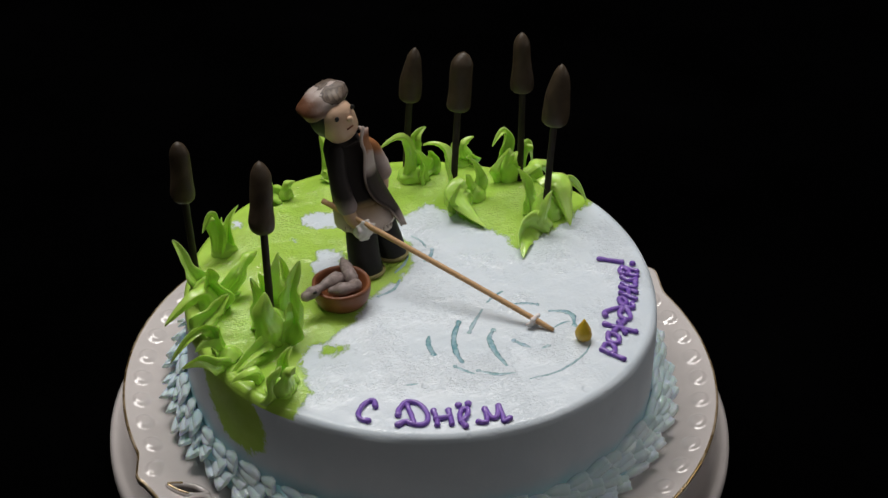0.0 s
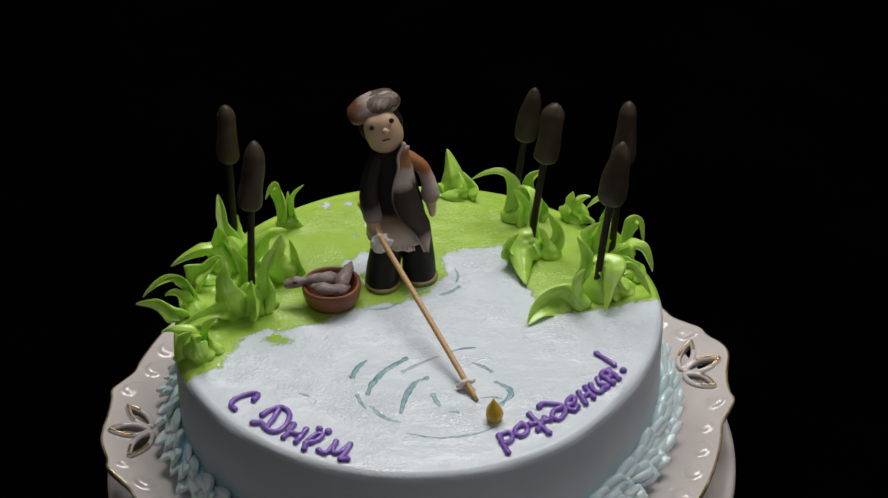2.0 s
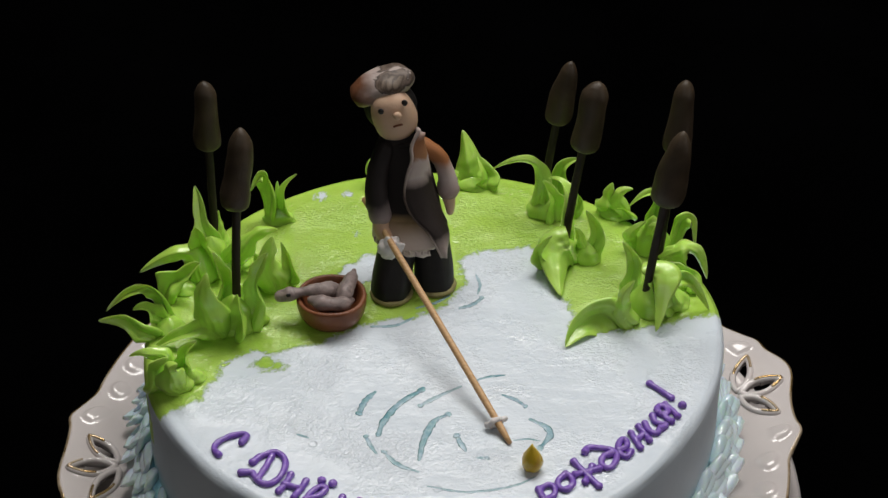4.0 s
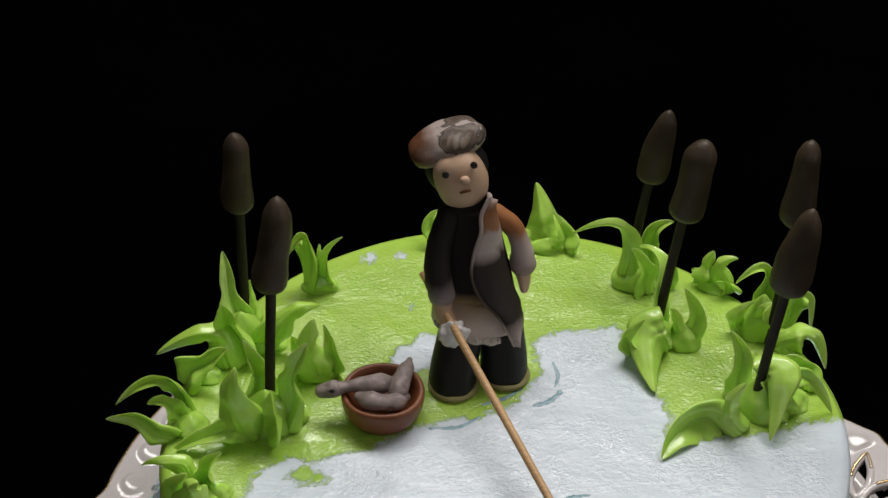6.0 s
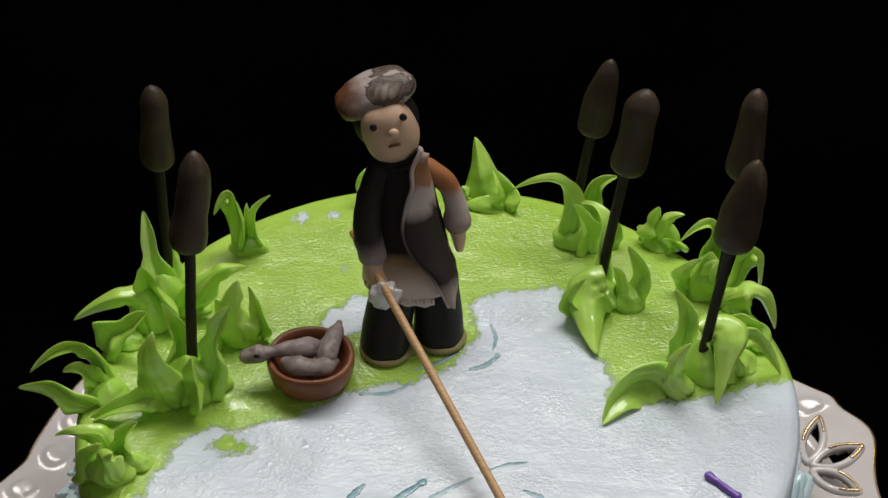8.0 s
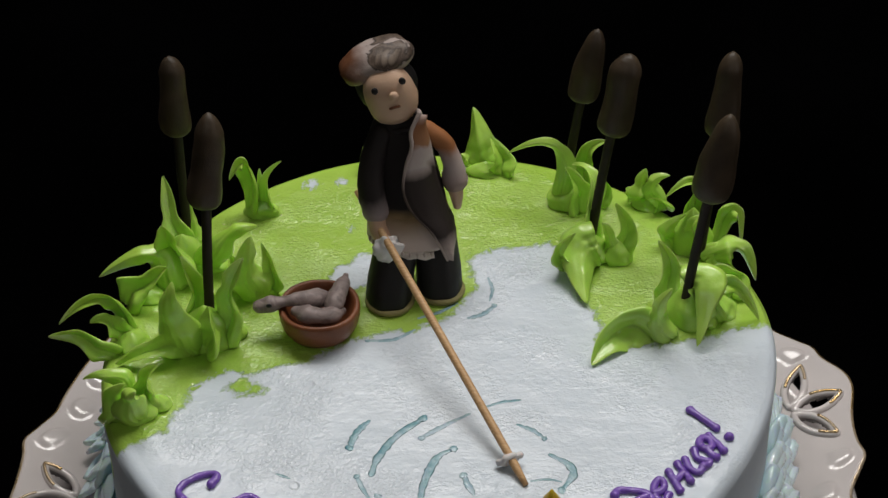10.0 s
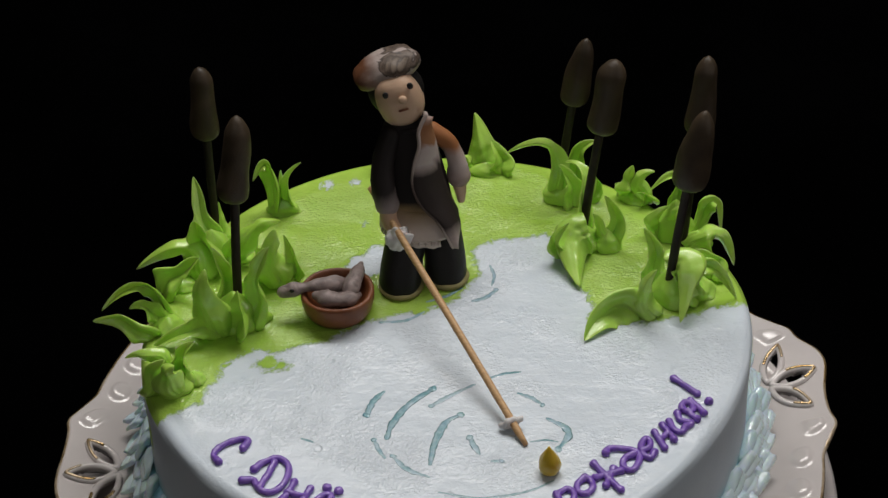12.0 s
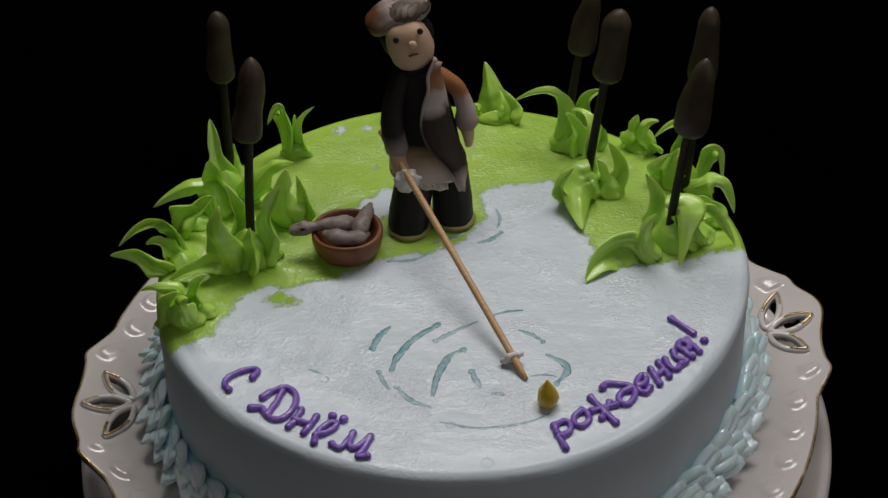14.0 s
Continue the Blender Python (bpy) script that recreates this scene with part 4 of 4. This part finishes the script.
# ---- cattails ----
def cattail(label, top, neck, foot, radii, seed, bend=0.0):
    ob = thing("cattail", label, "cattail", "cattails on the cake", at=mm(*foot))
    a, b = mm(*neck) + Vector((0, 0, 0.0018)), mm(*top)
    axis = (b - a).normalized()
    side = axis.cross(Vector((0, 1, 0))).normalized()
    over = side.cross(axis)
    length, n = (b - a).length, len(radii) - 1
    rings = []
    for i in range(29):
        s = i / 28
        j = min(int(s * n), n - 1)
        u = s * n - j
        r = radii[j] * (1 - u) + radii[j + 1] * u
        end = min(1, math.sqrt(max(0.0, 1 - (1 - min(1, s / 0.16)) ** 2)) + 0.10) * math.sqrt(max(0.0, 1 - max(0, (s - 0.80) / 0.20) ** 2) + 0.02)
        ring = []
        for k in range(20):
            g = 2 * math.pi * k / 20
            q = r * 0.86 * end / 1000 * (1 + 0.10 * noise.noise(Vector((math.cos(g) * 0.9 + seed, math.sin(g) * 0.9, s * 3.2))))
            ring.append(a + axis * length * s + side * (bend * math.sin(s * 6.3) / 1000) + (side * math.cos(g) + over * math.sin(g)) * q)
        rings.append(ring)
    bm = bmesh.new()
    loft(bm, rings)
    part("head", bm, M_CHOC, ob, "lumpy dark chocolate head")
    bm = bmesh.new()
    tube(bm, [mm(*foot) - Vector((0, 0, 0.006)), mm(*foot).lerp(a, 0.5), a + axis * 0.004], 0.0020, 12, steps=16, wobble=0.06)
    part("stem", bm, M_STEM, ob, "thin dark stick")


cattail("slim chocolate cattail on a dark stick in the cream grass", (-108.6, 68.3, 87), (-108.4, 64.4, 50), (-108, 56, 0), (6.8, 7.6, 6.9, 6.2, 5.8, 4.6), 1, 0.4)
cattail("waisted chocolate cattail on a dark stick behind cream leaves", (-85.1, 22.5, 92), (-88.6, 13.7, 52), (-91, 4, 0), (7.0, 8.3, 6.8, 7.0, 6.2, 4.2), 2, 0.6)
cattail("pointed chocolate cattail on a dark stick at the cake's back", (61, 107, 79), (55, 103.6, 44), (49, 97, 0), (7.2, 7.8, 7.6, 6.6, 5.0, 3.4), 3)
cattail("thick blunt chocolate cattail on a leaning dark stick", (72.3, 73, 88.5), (66.2, 69.2, 51), (59, 60, 0), (7.6, 8.0, 7.6, 7.4, 7.2, 5.4), 4, -0.5)
cattail("tall tapering chocolate cattail on a dark stick at the edge", (111.7, 72, 91), (109.2, 64.8, 53), (105, 57, 0), (7.4, 8.0, 6.8, 6.0, 5.8, 4.4), 5)
cattail("broad cone-shaped chocolate cattail on a leaning dark stick", (106.5, 26, 93), (101, 23, 54), (95, 18, 0), (7.8, 9.0, 8.6, 7.4, 5.6, 3.4), 6)


# ---- piped cream grass ----
def leaf(parent, base, mid, tip, width, seed):
    """One piped leaf: a fat wrinkled foot that opens into a folded blade with thin edges."""
    a, m, b = mm(*base), mm(*mid), mm(*tip)
    rng = random.Random(seed)
    face = Vector((rng.uniform(-0.6, 0.6), -0.80, 0.55))
    n, half, rings = 40, 20, []
    fold = rng.choice((-1, 1, 1)) * rng.uniform(0.50, 0.90)
    sway = rng.choice((-1, 1)) * rng.uniform(0.25, 0.50)
    waves, phase = rng.uniform(11, 17), rng.uniform(0, 6)
    w0 = width / 2000 * 1.18
    pinch = 1.0 if rng.random() < 0.6 and width < 14 else 0.0
    crump = 0.4 if width >= 14 else 0.85
    for i in range(n + 1):
        s = i / n
        p = bezier(a, m, b, s)
        d = (bezier(a, m, b, min(1, s + 0.02)) - bezier(a, m, b, max(0, s - 0.02))).normalized()
        over = face - d * face.dot(d)
        if over.length < 0.05:
            over = Vector((1, 0, 0)) - d * d.x
        over.normalize()
        side = d.cross(over)
        w = w0 * (1.02 + 0.95 * s - 1.75 * s * s if s < 0.30 else 1.148 * ((1 - s) / 0.70) ** 0.66) + 0.00020
        # the piped cream swells and folds on itself near the foot
        calm = (1 - s) ** 0.8 * crump
        wrinkle = math.sin(s * waves + phase + 1.5 * noise.noise(Vector((s * 4, seed, 0)))) * calm
        w *= (1 + 0.13 * wrinkle) * (1 + pinch * (0.16 * math.exp(-((s - 0.27) / 0.14) ** 2) - 0.26 * math.exp(-((s - 0.50) / 0.09) ** 2)))
        p = p + (side * math.sin(s * 7.5 + phase) * sway + over * math.sin(s * waves * 0.6 + phase * 2) * 0.28) * w * min(1, 4 * s) * (1 - s) * crump
        th = w * (0.12 + 0.34 * max(0.0, 1 - 1.7 * s) ** 1.5)
        twist = 0.75 * math.sin(seed * 1.7) * s
        bend = fold * min(1.0, 0.25 + 2.0 * s)
        ring = []
        for k in range(2 * half):
            top = k < half
            x = 1 - 2 * k / half if top else -1 + 2 * (k - half) / half
            body = (1 - abs(x) ** 3.0) ** 0.5
            y = body * (1 - 0.85 * math.exp(-(x / 0.10) ** 2) + 0.16 * math.cos(x * 10.5)) if top else -0.7 * body
            edge = abs(x) ** 2
            ruffle = edge * (0.36 * math.sin(s * waves * 0.55 + phase + (2.2 if x > 0 else 0)) * calm + 0.12 * noise.noise(Vector((s * 5, seed, x))))
            lumps = 0.12 * wrinkle * (1 - 0.5 * edge) + 0.05 * noise.noise(Vector((x * 1.6, s * 7, seed)))
            u = x * w * (1 - 0.20 * abs(bend))
            v = y * th + (bend * (abs(x) - 0.45) + ruffle + lumps) * w
            u, v = u * math.cos(twist) - v * math.sin(twist), u * math.sin(twist) + v * math.cos(twist)
            ring.append(p + side * u + over * v)
        rings.append(ring)
    bm = bmesh.new()
    loft(bm, rings)
    part("leaf", bm, M_GRASS, parent)


def mound(parent, x, y, rx, ry, h, seed):
    """The piped heap from which the leaves spring: a ridged, slightly twisted cone."""
    bm = bmesh.new()
    rings = []
    for i in range(13):
        s = i / 12
        fall = (1 - s ** 1.5) ** 0.8 * (0.85 + 0.2 * math.sin(math.pi * s)) + 0.06 * (1 - s)
        ring = []
        for k in range(30):
            a = 2 * math.pi * k / 30
            g = fall * (1 + 0.16 * abs(math.sin(2.5 * a + s * 2 + seed)) + 0.06 * math.sin(s * 13 + 2 * math.sin(a + seed)) + 0.24 * noise.noise(Vector((math.cos(a), math.sin(a), s * 2 + seed))))
            ring.append(mm(x + rx * 0.84 * g * math.cos(a), y + ry * 0.84 * g * math.sin(a), h * 0.9 * s - 0.4))
        rings.append(ring)
    loft(bm, rings)
    part("mound", bm, M_GRASS, parent)


def clump(label, leaves, mounds=()):
    x, y = leaves[0][0][0], leaves[0][0][1]
    ob = thing("piped_leaf_clump", label, "leaf clump", "piped leaf clumps", at=mm(x, y))
    for k, (base, mid, tip, width) in enumerate(leaves):
        leaf(ob, base, mid, tip, width, int(abs(x) * 3 + k * 5))
    for k, mo in enumerate(mounds):
        mound(ob, *mo, k + abs(x) * 0.1)


clump("lime cream grass with a tall spike and drooping leaves", (
    ((-110, 49, 0), (-113, 55, 18), (-117, 65, 31), 8),
    ((-106, 37, 0), (-110, 34, 19), (-112, 33, 30), 12),
    ((-110, 32, 0), (-119, 31, 16), (-140, 30, 5), 10),
    ((-101, 43, 0), (-87, 42, 19), (-76, 48, 19), 8),
    ((-106, 55, 0), (-106, 59, 10), (-106, 61, 20), 8),
    ((-126, 19, 0), (-117, 19, 12), (-108, 18, 21), 10),
), ((-108, 47, 11, 10, 17), (-98, 44, 9, 7, 8), (-120, 24, 9, 7, 7)))
clump("lime cream grass clump with upright twisted leaves", (
    ((-96, 12, 0), (-96, 10, 16), (-100, 9, 34), 10),
    ((-98, -6, 0), (-102, -10, 21), (-100, -7, 35), 13),
    ((-96, -9, 0), (-109, -14, 7), (-127, -17, -3), 8),
    ((-83, -1, 0), (-80, 1, 25), (-74, 3, 39), 9),
    ((-90, -7, 0), (-87, -11, 15), (-87, -9, 25), 11),
), ((-91, 0, 11, 10, 20), (-82, 2, 7, 6, 10)))
clump("short upright lime cream leaves beside the bowl", (
    ((-75, 25, 0), (-77, 24, 18), (-75, 25, 32), 11),
    ((-70, 27, 0), (-69, 29, 12), (-72, 30, 25), 6),
    ((-82, 28, 0), (-83, 30, 11), (-85, 30, 18), 6),
), ((-75, 27, 8, 6, 10),))
clump("lime cream leaves reaching out over the cake's edge", (
    ((-122, 3, 0), (-132, 3, 17), (-150, 2, 4), 6),
    ((-125, -10, 0), (-138, -11, 9), (-150, -12, 10), 7),
    ((-122, -1, 0), (-129, -1, 9), (-137, 0, 7), 6),
), ((-120, -4, 7, 8, 7),))
clump("low lime cream tuft at the cake's edge", (
    ((-116, -30, 0), (-123, -30, 7), (-133, -31, 6), 6),
    ((-105, -38, 0), (-108, -38, 12), (-101, -37, 21), 8),
    ((-120, -45, 0), (-116, -47, 13), (-112, -46, 19), 8),
    ((-109, -46, 0), (-111, -50, 14), (-107, -51, 20), 9),
), ((-111, -42, 9, 8, 10), (-103, -38, 5, 5, 7)))
clump("lime cream tuft with hooked leaves at the cake's back", (
    ((-85, 80, 0), (-85, 80, 26), (-93, 80, 18), 7),
    ((-75, 81, 0), (-78, 80, 16), (-70, 81, 28), 5),
    ((-80, 80, 0), (-81, 82, 12), (-80, 82, 23), 5),
), ((-80, 81, 9, 5, 9),))
clump("single tall lime cream spike at the cake's back", (
    ((14, 119, 0), (13, 120, 9), (9, 130, 24), 15),
    ((23, 112, 0), (22, 114, 8), (17, 120, 15), 9),
    ((6, 117, 0), (7, 117, 3), (4, 118, 7), 9),
), ((15, 114, 10, 6, 7),))
clump("lime cream grass with an arching leaf round a cattail", (
    ((47, 92, 0), (46, 92, 30), (25, 91, 27), 6),
    ((62, 100, 0), (58, 102, 18), (67, 103, 26), 8),
    ((56, 87, 0), (54, 87, 15), (49, 87, 23), 8),
    ((64, 91, 0), (66, 94, 9), (63, 94, 15), 7),
), ((50, 93, 9, 8, 12), (62, 95, 7, 6, 8)))
clump("lime cream grass with a leaf drooping towards the pond", (
    ((59, 63, 0), (61, 71, 26), (52, 83, 28), 8),
    ((62, 52, 11), (56, 44, 8), (58, 24, 2), 16),
    ((51, 48, 0), (47, 44, 12), (53, 44, 22), 6),
    ((72, 53, 0), (75, 57, 12), (69, 58, 27), 8),
    ((68, 55, 0), (68, 55, 11), (64, 55, 19), 6),
), ((60, 57, 9, 9, 14), (71, 55, 7, 7, 12)))
clump("small lime cream tuft at the far edge", (
    ((84, 93, 0), (82, 93, 10), (84, 93, 19), 7),
    ((91, 91, 0), (87, 91, 13), (94, 91, 17), 6),
    ((81, 96, 0), (79, 96, 4), (76, 96, 6), 5),
    ((94, 90, 0), (90, 87, 6), (85, 86, 8), 6),
), ((87, 93, 9, 6, 7),))
clump("lime cream grass with hooked and looping leaves", (
    ((102, 70, 0), (102, 70, 28), (90, 66, 24), 6),
    ((112, 67, 0), (120, 70, 15), (124, 70, -6), 6),
    ((108, 55, 0), (120, 56, 7), (129, 54, -9), 9),
    ((95, 64, 0), (92, 62, 11), (99, 64, 17), 6),
    ((104, 61, 0), (101, 59, 14), (105, 61, 19), 6),
), ((102, 65, 10, 9, 23), (112, 58, 8, 7, 9)))
clump("lime cream grass with leaves falling over its front", (
    ((88, 23, 0), (91, 30, 14), (85, 33, 28), 8),
    ((99, 21, 15), (102, 15, 15), (100, 0, 2), 15),
    ((105, 20, 13), (115, 20, 16), (126, 19, 0), 6),
    ((90, 8, 0), (84, 4, 15), (89, 5, 27), 7),
    ((117, 33, 0), (114, 36, 9), (103, 34, 9), 9),
    ((109, 17, 0), (105, 16, 11), (102, 16, 19), 7),
), ((100, 21, 12, 11, 18), (110, 24, 8, 8, 10)))
clump("single folded lime cream leaf lying on the pond", (
    ((83, 7, 0), (70, 4, 5), (59, -11, 1), 16),
))
clump("tiny lime cream leaf at the far edge", (
    ((-27, 114, 0), (-35, 114, 10), (-33, 119, 15), 9),
    ((-22, 111, 0), (-24, 111, 9), (-19, 110, 12), 7),
))

border()
